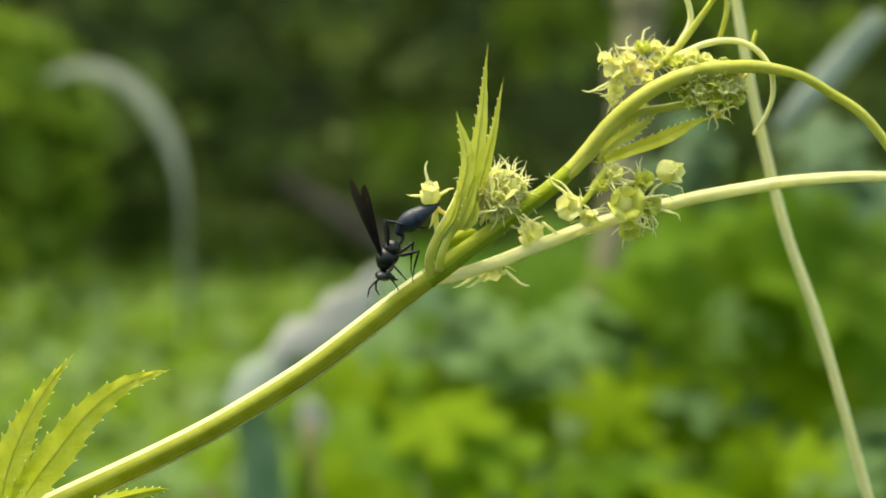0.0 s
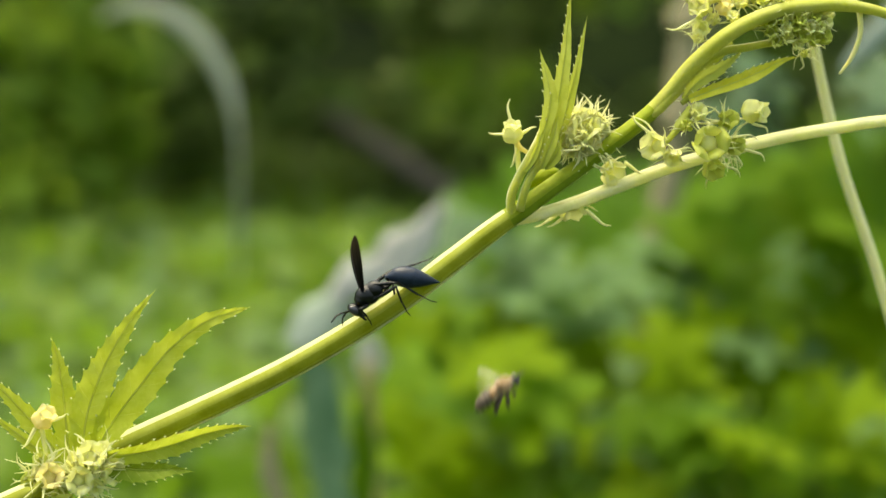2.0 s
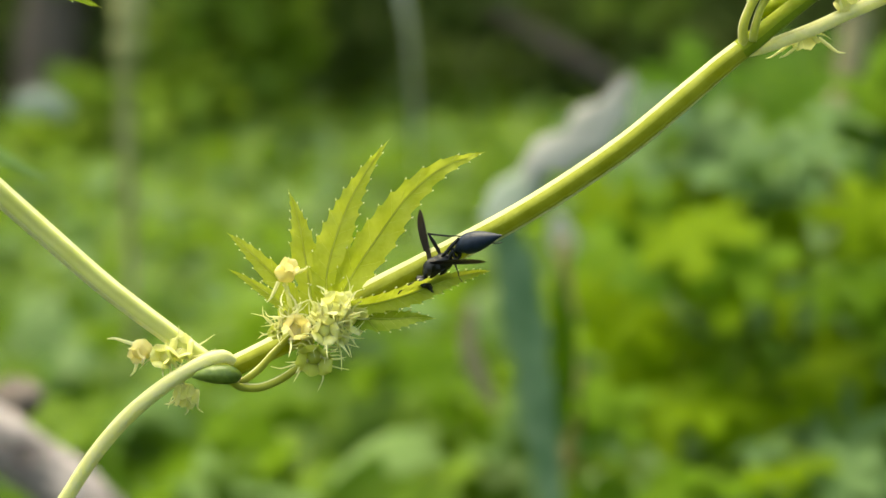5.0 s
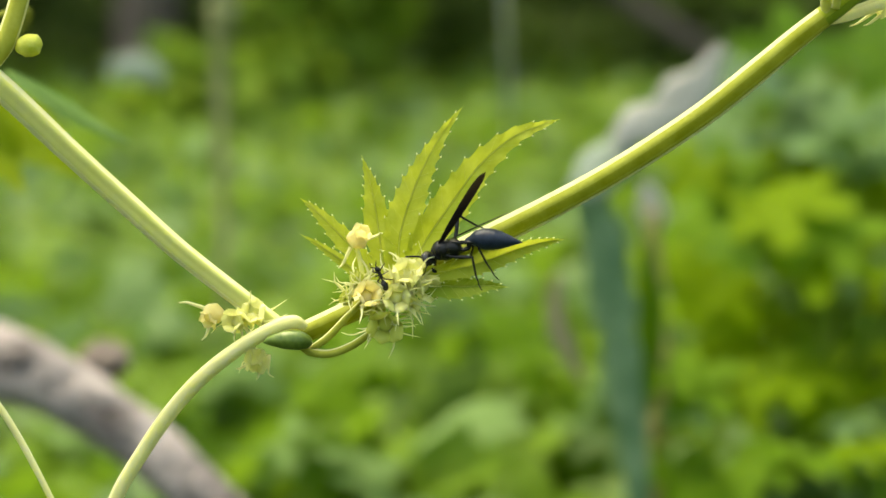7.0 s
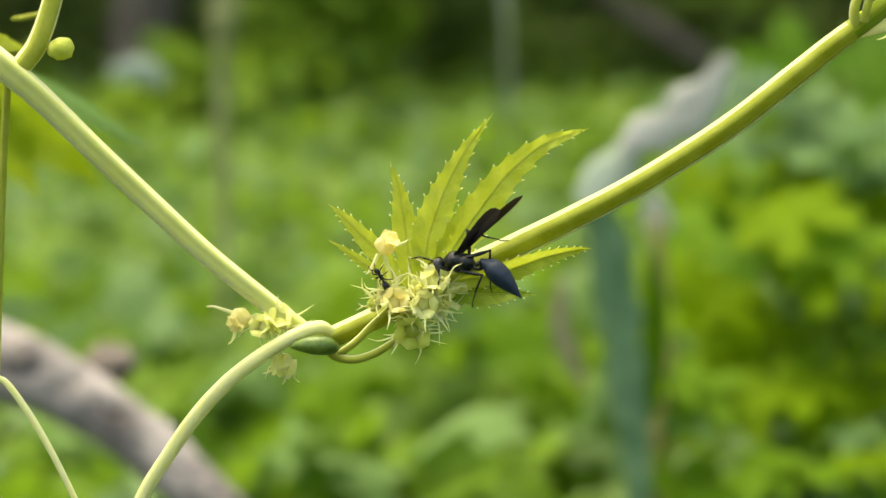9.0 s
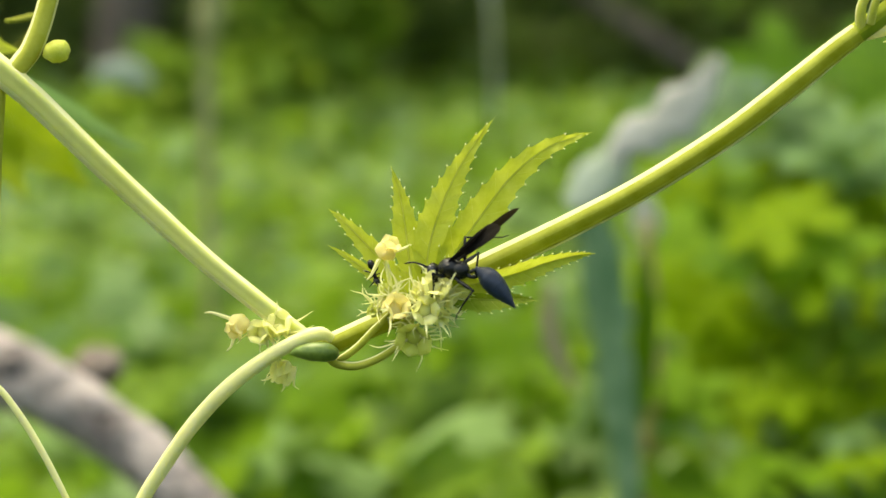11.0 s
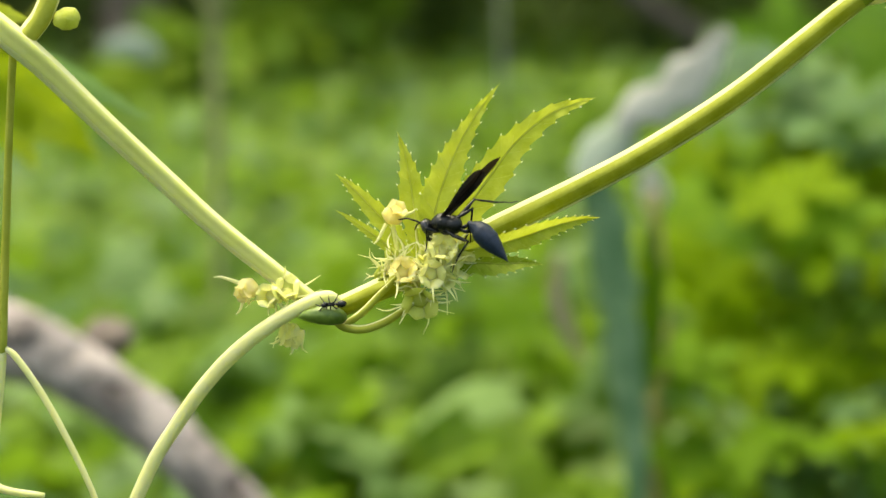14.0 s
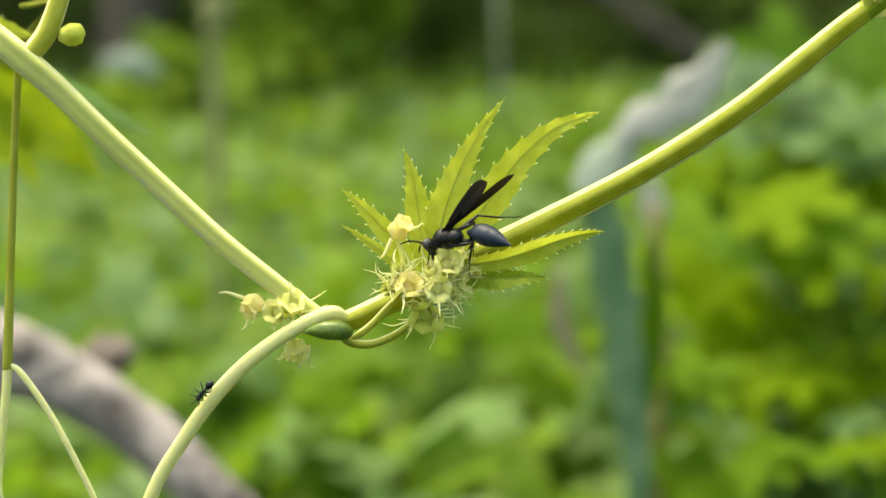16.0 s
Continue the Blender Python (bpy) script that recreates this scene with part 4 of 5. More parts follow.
blade([(99.7, 662, -89.7), (103.1, 662, -114.6), (104.1, 662, -142.7), (100.8, 662, -167.9), (98, 662, -190.1)], [4, 11, 13, 10, 5], BROAD, reed, "blade", 1.2, 0.25, "dark green folded blade", 0, 0.3)
blade([(52.2, 668, -109.3), (51.2, 668, -128.2), (55.7, 668, -147.1), (66.1, 668, -169.3)], [5, 11, 11, 4], STRAW, reed, "margin", 1.0, 0.2, "brown withered margin")
rod("dry_stalk", [(107.5, 700, -77.1), (108.9, 700, -125.4), (110.5, 700, -171.1), (109.6, 700, -217.3), (107.4, 700, -264.2), (104.1, 690, -397.1)], [3, 5, 6, 6, 6, 5], OCHRE, "brownish dry stalk beside the drooping leaf", "stalk")

pale = thing("withered_leaf", ORIGIN, "small whitish withered leaf hanging among green plants", "leaf")
blade([(110.6, 780, -71.1), (114, 780, -81.4), (115.8, 780, -91.8), (114.2, 780, -100.4)], [6, 16, 17, 5], DRY, pale, thick=1.0)
pale = thing("withered_leaf", ORIGIN, "whitish withered leaf lying on low plants", "leaf")
blade([(-368.2, 1600, -36.4), (-350.6, 1600, -30.8), (-330.4, 1600, -32.7), (-310.4, 1600, -42.7)], [14, 28, 30, 10], GREYGREEN, pale, thick=1.5)
spear = thing("spear_leaf", ORIGIN, "pale blue-green slanting leaf blade", "leaf")
blade([(317.4, 520, 91.9), (329.8, 520, 104.1), (343.7, 520, 119.1), (355.3, 520, 132.4), (368.6, 520, 148)], [4, 11, 13, 13, 10], GREYGREEN, spear, thick=1.0)

hanger = thing("hanging_tendril", ORIGIN, "thin pale green hanging stem of a climber", "stem")
part("tendril", tube([(145.4, 45, 129.8), (150.6, 45, 109.7), (153.9, 45, 94.4), (157.2, 45, 80.4), (164.6, 45, 54.8), (174.3, 45, 30.4), (185.4, 45, -3.5), (198.6, 45, -45.8), (223.1, 45, -126.8)], [1.15, 1.15, 1.15, 1.15, 1.2, 1.2, 1.2, 1.2, 1.2], 12, 0.04), PALE_STEM, hanger)


def broad_leaf_mesh():
    """A five-lobed broad leaf, 1 long, with a fine outline, a folded midrib and drooping edges."""
    bm = bmesh.new()
    rings, n = [], 60
    for r in (0.02, 0.25, 0.5, 0.75, 1.0):
        ring = []
        for k in range(n):
            a = 2 * math.pi * k / n
            lobes = 0.40 + 0.62 * abs(math.cos(2.5 * (a - math.pi / 2))) ** 1.1 - 0.35 * math.exp(-((a - 1.5 * math.pi) / 0.28) ** 2)
            lobes += 0.03 * ((k % 3) - 1) if r > 0.9 else 0
            q = 0.55 * r * lobes
            x, y = q * math.cos(a), q * math.sin(a) + 0.3
            ring.append(bm.verts.new((x, y, 0.25 * abs(x) - 0.5 * x * x - 0.28 * (y - 0.2) ** 2 + 0.02 * math.cos(5 * a) * r)))
        rings.append(ring)
    for a, b in zip(rings, rings[1:]):
        for k in range(n):
            bm.faces.new((a[k], a[(k + 1) % n], b[(k + 1) % n], b[k]))
    bm.faces.new(rings[0])
    return bm


# one leaf shape in several tones; lit and shaded looks are painted
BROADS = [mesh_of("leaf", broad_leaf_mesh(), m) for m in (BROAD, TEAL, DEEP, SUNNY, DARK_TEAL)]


def broad_plant(x, y, height, leaves, size, seed, blue=0.3, spread=0.16, label="broad-leaved green plant with lobed leaves"):
    """A leafy plant: a bent main stalk, and lobed leaves on petioles all round it."""
    rng = random.Random(seed)
    top = thing("leafy_plant", pose(x, y, rise(x, y)), label, "plant", "leafy plants behind the vine")
    line = [(0, 0, -20), (10 * rng.uniform(-1, 1), 0, height * 330), (25 * rng.uniform(-1, 1), 15, height * 660), (40 * rng.uniform(-1, 1), 0, height * 1000)]
    part("stalk", tube(line, [5, 4.5, 4, 2.5], 8), BUSH, top)
    for k in range(leaves):
        z = height * (0.35 + 0.68 * (k + rng.random()) / leaves)
        a = rng.uniform(0, 6.28)
        out = spread * rng.uniform(0.3, 1.0)
        at = Vector((out * math.cos(a), out * math.sin(a), z))
        foot = Vector((0.2 * at.x, 0.2 * at.y, z - 0.05))
        part("petiole", sweep(bmesh.new(), spline([foot, foot * 0.5 + at * 0.5 + Vector((0, 0, 0.02)), at], 4), [0.002, 0.0016], 6), BUSH, top)
        # plants further right mostly get the dark tone, shade put into leaf colour
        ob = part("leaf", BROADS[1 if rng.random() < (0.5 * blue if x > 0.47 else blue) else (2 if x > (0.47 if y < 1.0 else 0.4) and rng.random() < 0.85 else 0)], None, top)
        ob.matrix_local = Matrix.Translation(at) @ Euler((rng.uniform(-0.2, 1.0), rng.uniform(-0.5, 0.5), a - 1.57 + rng.uniform(-0.5, 0.5)), "ZYX").to_matrix().to_4x4() @ Matrix.Scale(size * rng.uniform(0.7, 1.25), 4)


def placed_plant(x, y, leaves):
    """A tall plant with large leaves: rows of place from the foot, length, spin, tilt towards the light, and tone,
    which paints light or shade into the leaf colour.
    """
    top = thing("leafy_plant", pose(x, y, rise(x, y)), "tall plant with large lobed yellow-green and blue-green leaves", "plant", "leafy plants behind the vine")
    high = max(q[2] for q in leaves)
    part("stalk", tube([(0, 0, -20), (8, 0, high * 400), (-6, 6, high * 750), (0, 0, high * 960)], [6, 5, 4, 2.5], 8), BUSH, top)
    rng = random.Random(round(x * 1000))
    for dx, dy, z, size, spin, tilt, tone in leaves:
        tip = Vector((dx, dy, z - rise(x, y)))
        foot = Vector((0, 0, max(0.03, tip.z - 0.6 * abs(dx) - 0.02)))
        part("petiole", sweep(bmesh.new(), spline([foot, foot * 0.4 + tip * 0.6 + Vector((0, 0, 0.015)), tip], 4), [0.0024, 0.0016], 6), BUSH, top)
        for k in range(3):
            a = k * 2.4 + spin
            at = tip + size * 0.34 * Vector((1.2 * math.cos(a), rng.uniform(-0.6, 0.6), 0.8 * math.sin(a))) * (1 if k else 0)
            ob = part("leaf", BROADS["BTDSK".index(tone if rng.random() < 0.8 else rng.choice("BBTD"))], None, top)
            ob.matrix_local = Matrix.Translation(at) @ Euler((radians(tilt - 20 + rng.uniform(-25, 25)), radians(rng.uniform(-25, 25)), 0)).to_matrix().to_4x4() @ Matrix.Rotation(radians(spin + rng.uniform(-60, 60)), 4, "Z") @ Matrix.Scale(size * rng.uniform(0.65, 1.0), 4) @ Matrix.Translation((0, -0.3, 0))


for row in ((0.36, 1.05, 0.38, 14, 0.13, 4, 0.1), (0.2, 1.15, 0.3, 13, 0.12, 5, 0.05), (0.52, 1.25, 0.42, 14, 0.13, 6, 0.2), (0.74, 1.2, 0.48, 13, 0.14, 7, 0.3), (0.82, 1.5, 0.47, 13, 0.15, 10, 0.3), (0.47, 1.6, 0.46, 13, 0.15, 12, 0.2), (-0.25, 1.05, 0.18, 10, 0.1, 14, 0.1), (-0.02, 1.15, 0.2, 10, 0.1, 15, 0.1), (0.64, 1.75, 0.5, 14, 0.15, 16, 0.2), (0.95, 1.8, 0.5, 14, 0.15, 17, 0.2), (0.58, 1.42, 0.5, 16, 0.14, 18, 0.15), (0.8, 1.35, 0.52, 16, 0.14, 19, 0.15), (0.72, 2.1, 0.5, 16, 0.16, 20, 0.1), (1.05, 2.3, 0.54, 16, 0.17, 21, 0.1), (0.56, 1.05, 0.4, 16, 0.13, 22, 0.15)):
    broad_plant(*row)
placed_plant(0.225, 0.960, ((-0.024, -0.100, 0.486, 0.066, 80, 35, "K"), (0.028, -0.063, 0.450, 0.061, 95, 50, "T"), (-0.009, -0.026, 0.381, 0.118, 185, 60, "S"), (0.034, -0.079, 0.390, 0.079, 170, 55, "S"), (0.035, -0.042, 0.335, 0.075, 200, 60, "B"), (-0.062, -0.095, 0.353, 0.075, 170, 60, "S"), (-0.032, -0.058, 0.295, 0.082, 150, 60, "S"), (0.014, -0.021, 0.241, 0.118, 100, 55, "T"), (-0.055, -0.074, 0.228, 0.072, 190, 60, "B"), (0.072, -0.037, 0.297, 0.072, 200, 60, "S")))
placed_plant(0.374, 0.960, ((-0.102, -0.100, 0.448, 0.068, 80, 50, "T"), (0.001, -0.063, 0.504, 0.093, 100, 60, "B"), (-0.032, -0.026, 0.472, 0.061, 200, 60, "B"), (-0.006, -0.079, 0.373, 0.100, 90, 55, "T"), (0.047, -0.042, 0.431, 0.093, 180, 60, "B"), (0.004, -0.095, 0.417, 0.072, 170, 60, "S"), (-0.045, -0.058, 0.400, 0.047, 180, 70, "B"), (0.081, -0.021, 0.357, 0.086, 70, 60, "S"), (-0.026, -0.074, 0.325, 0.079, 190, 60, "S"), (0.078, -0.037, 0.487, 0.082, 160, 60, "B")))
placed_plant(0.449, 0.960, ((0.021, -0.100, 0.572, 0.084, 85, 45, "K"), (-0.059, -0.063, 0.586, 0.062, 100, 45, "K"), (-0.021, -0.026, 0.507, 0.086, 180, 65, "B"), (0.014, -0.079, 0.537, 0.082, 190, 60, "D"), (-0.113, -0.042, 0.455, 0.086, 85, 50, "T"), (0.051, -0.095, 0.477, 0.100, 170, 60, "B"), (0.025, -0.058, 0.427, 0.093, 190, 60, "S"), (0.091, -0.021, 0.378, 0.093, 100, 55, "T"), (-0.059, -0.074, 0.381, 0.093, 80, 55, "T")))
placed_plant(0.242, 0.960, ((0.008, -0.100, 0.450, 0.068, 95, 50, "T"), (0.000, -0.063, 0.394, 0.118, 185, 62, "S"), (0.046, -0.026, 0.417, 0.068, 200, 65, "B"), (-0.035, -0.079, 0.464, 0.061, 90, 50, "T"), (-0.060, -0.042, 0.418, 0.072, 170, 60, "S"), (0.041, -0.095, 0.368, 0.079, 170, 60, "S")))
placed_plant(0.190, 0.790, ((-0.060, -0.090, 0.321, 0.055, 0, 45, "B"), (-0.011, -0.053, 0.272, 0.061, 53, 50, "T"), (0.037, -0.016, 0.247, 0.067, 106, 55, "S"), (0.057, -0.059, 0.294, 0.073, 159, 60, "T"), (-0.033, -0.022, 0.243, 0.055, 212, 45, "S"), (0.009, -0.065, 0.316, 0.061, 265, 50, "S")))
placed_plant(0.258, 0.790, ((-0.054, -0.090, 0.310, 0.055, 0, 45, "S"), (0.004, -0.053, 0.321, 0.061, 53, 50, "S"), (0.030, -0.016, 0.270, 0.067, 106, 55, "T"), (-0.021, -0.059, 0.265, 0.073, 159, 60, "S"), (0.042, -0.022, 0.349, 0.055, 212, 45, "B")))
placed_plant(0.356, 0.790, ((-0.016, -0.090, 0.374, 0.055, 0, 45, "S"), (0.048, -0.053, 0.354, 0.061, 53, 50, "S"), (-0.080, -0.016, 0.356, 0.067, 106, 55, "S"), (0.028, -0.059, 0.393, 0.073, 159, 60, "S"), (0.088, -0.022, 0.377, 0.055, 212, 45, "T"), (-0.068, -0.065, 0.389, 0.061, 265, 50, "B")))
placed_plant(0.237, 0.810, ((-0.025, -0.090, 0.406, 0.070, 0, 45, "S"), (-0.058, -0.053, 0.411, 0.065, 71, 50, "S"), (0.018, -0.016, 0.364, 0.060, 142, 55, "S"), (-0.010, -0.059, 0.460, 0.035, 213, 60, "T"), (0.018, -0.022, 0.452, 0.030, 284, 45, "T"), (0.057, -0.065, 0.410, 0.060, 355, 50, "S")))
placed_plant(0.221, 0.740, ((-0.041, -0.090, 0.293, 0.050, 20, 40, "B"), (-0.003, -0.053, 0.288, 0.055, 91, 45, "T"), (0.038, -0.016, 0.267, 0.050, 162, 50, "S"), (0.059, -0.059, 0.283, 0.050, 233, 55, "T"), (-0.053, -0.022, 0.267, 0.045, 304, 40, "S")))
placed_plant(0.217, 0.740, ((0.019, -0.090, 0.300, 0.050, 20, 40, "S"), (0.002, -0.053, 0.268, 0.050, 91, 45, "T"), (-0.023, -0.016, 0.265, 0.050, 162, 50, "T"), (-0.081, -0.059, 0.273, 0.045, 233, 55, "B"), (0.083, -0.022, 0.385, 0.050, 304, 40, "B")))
low = random.Random(33)
for k in range(22):
    y = 0.85 + 0.055 * k
    broad_plant(low.uniform(-0.32 * y - 0.12, 0.12), y, low.uniform(0.12, 0.2), 13, low.uniform(0.04, 0.062), 40 + k, 0.2, 0.11, "low bright green plant with lobed leaves")


def bush(at, wide, high, count, seed):
    """A rounded leafy bush, its leaves from the ground up to its crown."""
    rng = np.random.default_rng(seed)
    c = mm(at) + Vector((0, 0, 0.5))
    rows = []
    for _ in range(count):
        d = rng.normal(0, 1, 3)
        d *= rng.random() ** 0.35 / np.linalg.norm(d)
        rows.append((c.x + wide * d[0], c.y + 0.7 * wide * d[1], max(0.05, c.z - high * 0.5 + high * 0.75 * d[2]), rng.uniform(0.05, 0.11)))
    tagged(leaf_cloud("bush", rows, BUSH, 0.7, seed), "light green leafy bush before the dark wood", "bush", kind="stuff")


bush((-515.6, 5000, -189.6), 0.20, 0.40, 380, 61)
bush((-755.3, 4600, -176.7), 0.20, 0.30, 300, 62)
bush((-420.9, 5200, 376.2), 0.26, 0.55, 380, 63)


# ---- insects ----
def limb(points, radii, mat, name, parent, label=""):
    """A jointed leg or feeler in millimetres, straight between its joints."""
    bm = bmesh.new()
    pts = [mm(p) for p in points]
    for i, (a, b) in enumerate(zip(pts, pts[1:])):
        mid = (a + b) / 2
        sweep(bm, [a, a * 0.8 + b * 0.2, mid, a * 0.15 + b * 0.85, b], [radii[i] * 0.0008, radii[i] * 0.001, radii[i] * 0.001, radii[i + 1] * 0.001, radii[i + 1] * 0.0009], 7)
        blob(bm, b, (radii[i + 1] * 0.00105,) * 3, None, 7, 5)
    return part(name, bm, mat, parent, label)


wasp = thing("wasp", ORIGIN, "slender blue-black wasp with raised smoky wings walking on the vine", "wasp")


def wasp_body():
    bm = bmesh.new()
    blob(bm, mm((-0.9, 0, 0.4)), mm((2.3, 1.85, 2.05)), Matrix.Rotation(radians(12), 4, "Y"))
    blob(bm, mm((1.2, 0, -0.1)), mm((1.9, 1.7, 1.85)), Matrix.Rotation(radians(25), 4, "Y"))
    blob(bm, mm((-2.3, 0, 0.5)), mm((1.1, 1.5, 1.35)))
    blob(bm, mm((0.4, 0, 1.45)), mm((0.9, 0.8, 0.5)))
    blob(bm, mm((-0.2, 0, -1.1)), mm((1.6, 1.3, 0.9)))
    for v in bm.verts:
        v.co += 0.00006 * noise.noise_vector(v.co * 3000)
    part("thorax", bm, BLACK, wasp)
    for s in (-1, 1):
        part("tegula", blob(bmesh.new(), mm((-0.7, s * 1.5, 1.0)), mm((0.5, 0.3, 0.35))), BLACK, wasp)
    bm = bmesh.new()
    blob(bm, mm((-4.3, 0, -0.1)), mm((1.15, 1.6, 1.75)), Matrix.Rotation(radians(-12), 4, "Y"))
    blob(bm, mm((-4.2, 0, -1.7)), mm((0.6, 0.8, 0.7)))
    blob(bm, mm((-3.2, 0, 0.4)), mm((0.7, 0.5, 0.5)))
    head = part("head", bm, BLACK, wasp)
    for s in (-1, 1):
        part("eye", blob(bmesh.new(), mm((-4.5, s * 1.15, 0.2)), mm((0.75, 0.55, 1.15)), Matrix.Rotation(radians(-12), 4, "Y")), EYE, head, "dark bulging eye")
        part("mandible", sweep(bmesh.new(), spline([mm((-4.3, s * 0.45, -2.0)), mm((-4.4, s * 0.4, -2.7)), mm((-4.2, s * 0.1, -3.1))], 4), [0.0003, 0.00022, 0.00008], 7), BLACK, head)
    limb([(-5.1, -0.5, 0.5), (-6.0, -1.0, 1.3), (-7.6, -1.8, 2.1), (-9.2, -2.4, 2.0)], [0.2, 0.2, 0.17, 0.12], BLACK, "antenna", wasp)
    limb([(-5.1, 0.5, 0.5), (-6.1, 1.0, 0.8), (-7.4, 1.8, 0.4), (-8.3, 2.4, -0.6)], [0.2, 0.2, 0.17, 0.12], BLACK, "antenna", wasp)
    bm = sweep(bmesh.new(), spline([mm(p) for p in ((2.3, 0, -0.9), (3.3, 0, -1.5), (4.3, 0, -1.5), (4.7, 0, -0.8), (4.6, 0, -0.1))], 6), [0.0005, 0.00036, 0.0004, 0.00055, 0.0006], 12)
    part("petiole", bm, BLACK, wasp, "thin curved waist")


wasp_body()


def gaster_mesh():
    """The teardrop hind body along +x, with its overlapping rings."""
    bm = bmesh.new()
    line, radii = [], []
    profile = [(-0.3, 0.45), (0.3, 0.65), (0.9, 1.05), (1.6, 1.55), (2.6, 1.95), (3.8, 2.1), (5.2, 2.0), (6.6, 1.65), (8.0, 1.15), (9.2, 0.64), (10.2, 0.24), (10.7, 0.05)]
    xs = np.linspace(-0.3, 10.7, 60).tolist()
    for x in xs:
        r = np.interp(x, [p[0] for p in profile], [p[1] for p in profile])
        step = 1.0 + 0.025 * (((x - 1.6) / 1.9) % 1.0) * (1 if x > 1.6 else 0)
        line.append(Vector((float(x), 0, 0.35 * min(1, x / 2) - 0.035 * max(0, x - 2) ** 1.4)) * 0.001)
        radii.append(float(r * step * 0.001))
    sweep(bm, line, radii, 18)
    return bm


gaster = part("gaster", gaster_mesh(), BLUE_BLACK, wasp, "blue-black pointed hind body")


def wing_mesh(length, width):
    """A narrow folded wing along +x, its blade in the x-y plane, with a thick front vein."""
    bm = bmesh.new()
    rows = []
    for i in range(19):
        s = i / 18
        w = width * (0.22 + 0.78 * math.sin(math.pi * min(1, s * 0.62 + 0.05)) ** 0.9) * (1 if s < 0.76 else math.sqrt(max(0.0, 1 - ((s - 0.76) / 0.24) ** 2)) * 0.98 + 0.02)
        rows.append([bm.verts.new(mm((s * length, (u - 0.3) * w, 0.12 * math.sin(3 * s) + 0.03 * math.sin(u * 9) * w))) for u in (0, 0.2, 0.4, 0.6, 0.8, 1.0)])
    for a, b in zip(rows, rows[1:]):
        for k in range(5):
            bm.faces.new((a[k], a[k + 1], b[k + 1], b[k]))
    sweep(bm, [r[0].co.copy() for r in rows[:17]], [0.00016, 0.00013, 0.00006], 6)
    sweep(bm, [r[2].co.copy() for r in rows[:14]], [0.0001, 0.00004], 5)
    return bm


wings = [part("wing", wing_mesh(17.9, 2.3), WING, wasp, "smoky black folded wing"), part("wing", wing_mesh(14.5, 3.0), WING, wasp, "smoky black folded wing")]

LEGS = []


def jointed_leg(name, hip, upper, lower, thick):
    """A leg in two keyed pieces: the thigh from the hip, and shin and foot from the knee, each along +x."""
    thigh = limb([(0, 0, 0), (0.3 * upper, 0, 0.12), (upper, 0, 0)], [0.9 * thick, 1.15 * thick, 0.72 * thick], BLACK, name, wasp)
    shin = limb([(0, 0, 0), (0.5 * lower, 0, 0.1), (0.56 * lower, 0, 0.06), (0.72 * lower, 0, -0.1), (0.86 * lower, 0, -0.1), (lower, 0, -0.5)], [0.62 * thick, 0.62 * thick, 0.42 * thick, 0.36 * thick, 0.32 * thick, 0.26 * thick], BLACK, "shin", thigh)
    LEGS.append((name, thigh, shin, Vector(hip), upper, lower))


for s in (-1, 1):
    jointed_leg("foreleg", (-1.7, s * 0.9, -1.1), 3.0, 4.6, 0.36)
    jointed_leg("midleg", (0.2, s * 1.0, -1.3), 4.6, 6.6, 0.36)
    jointed_leg("hindleg", (1.7, s * 1.0, --1.0), 5.0, 8.6, 0.36)


bee = thing("honeybee", ORIGIN, "brown-striped furry honeybee in flight", "bee")


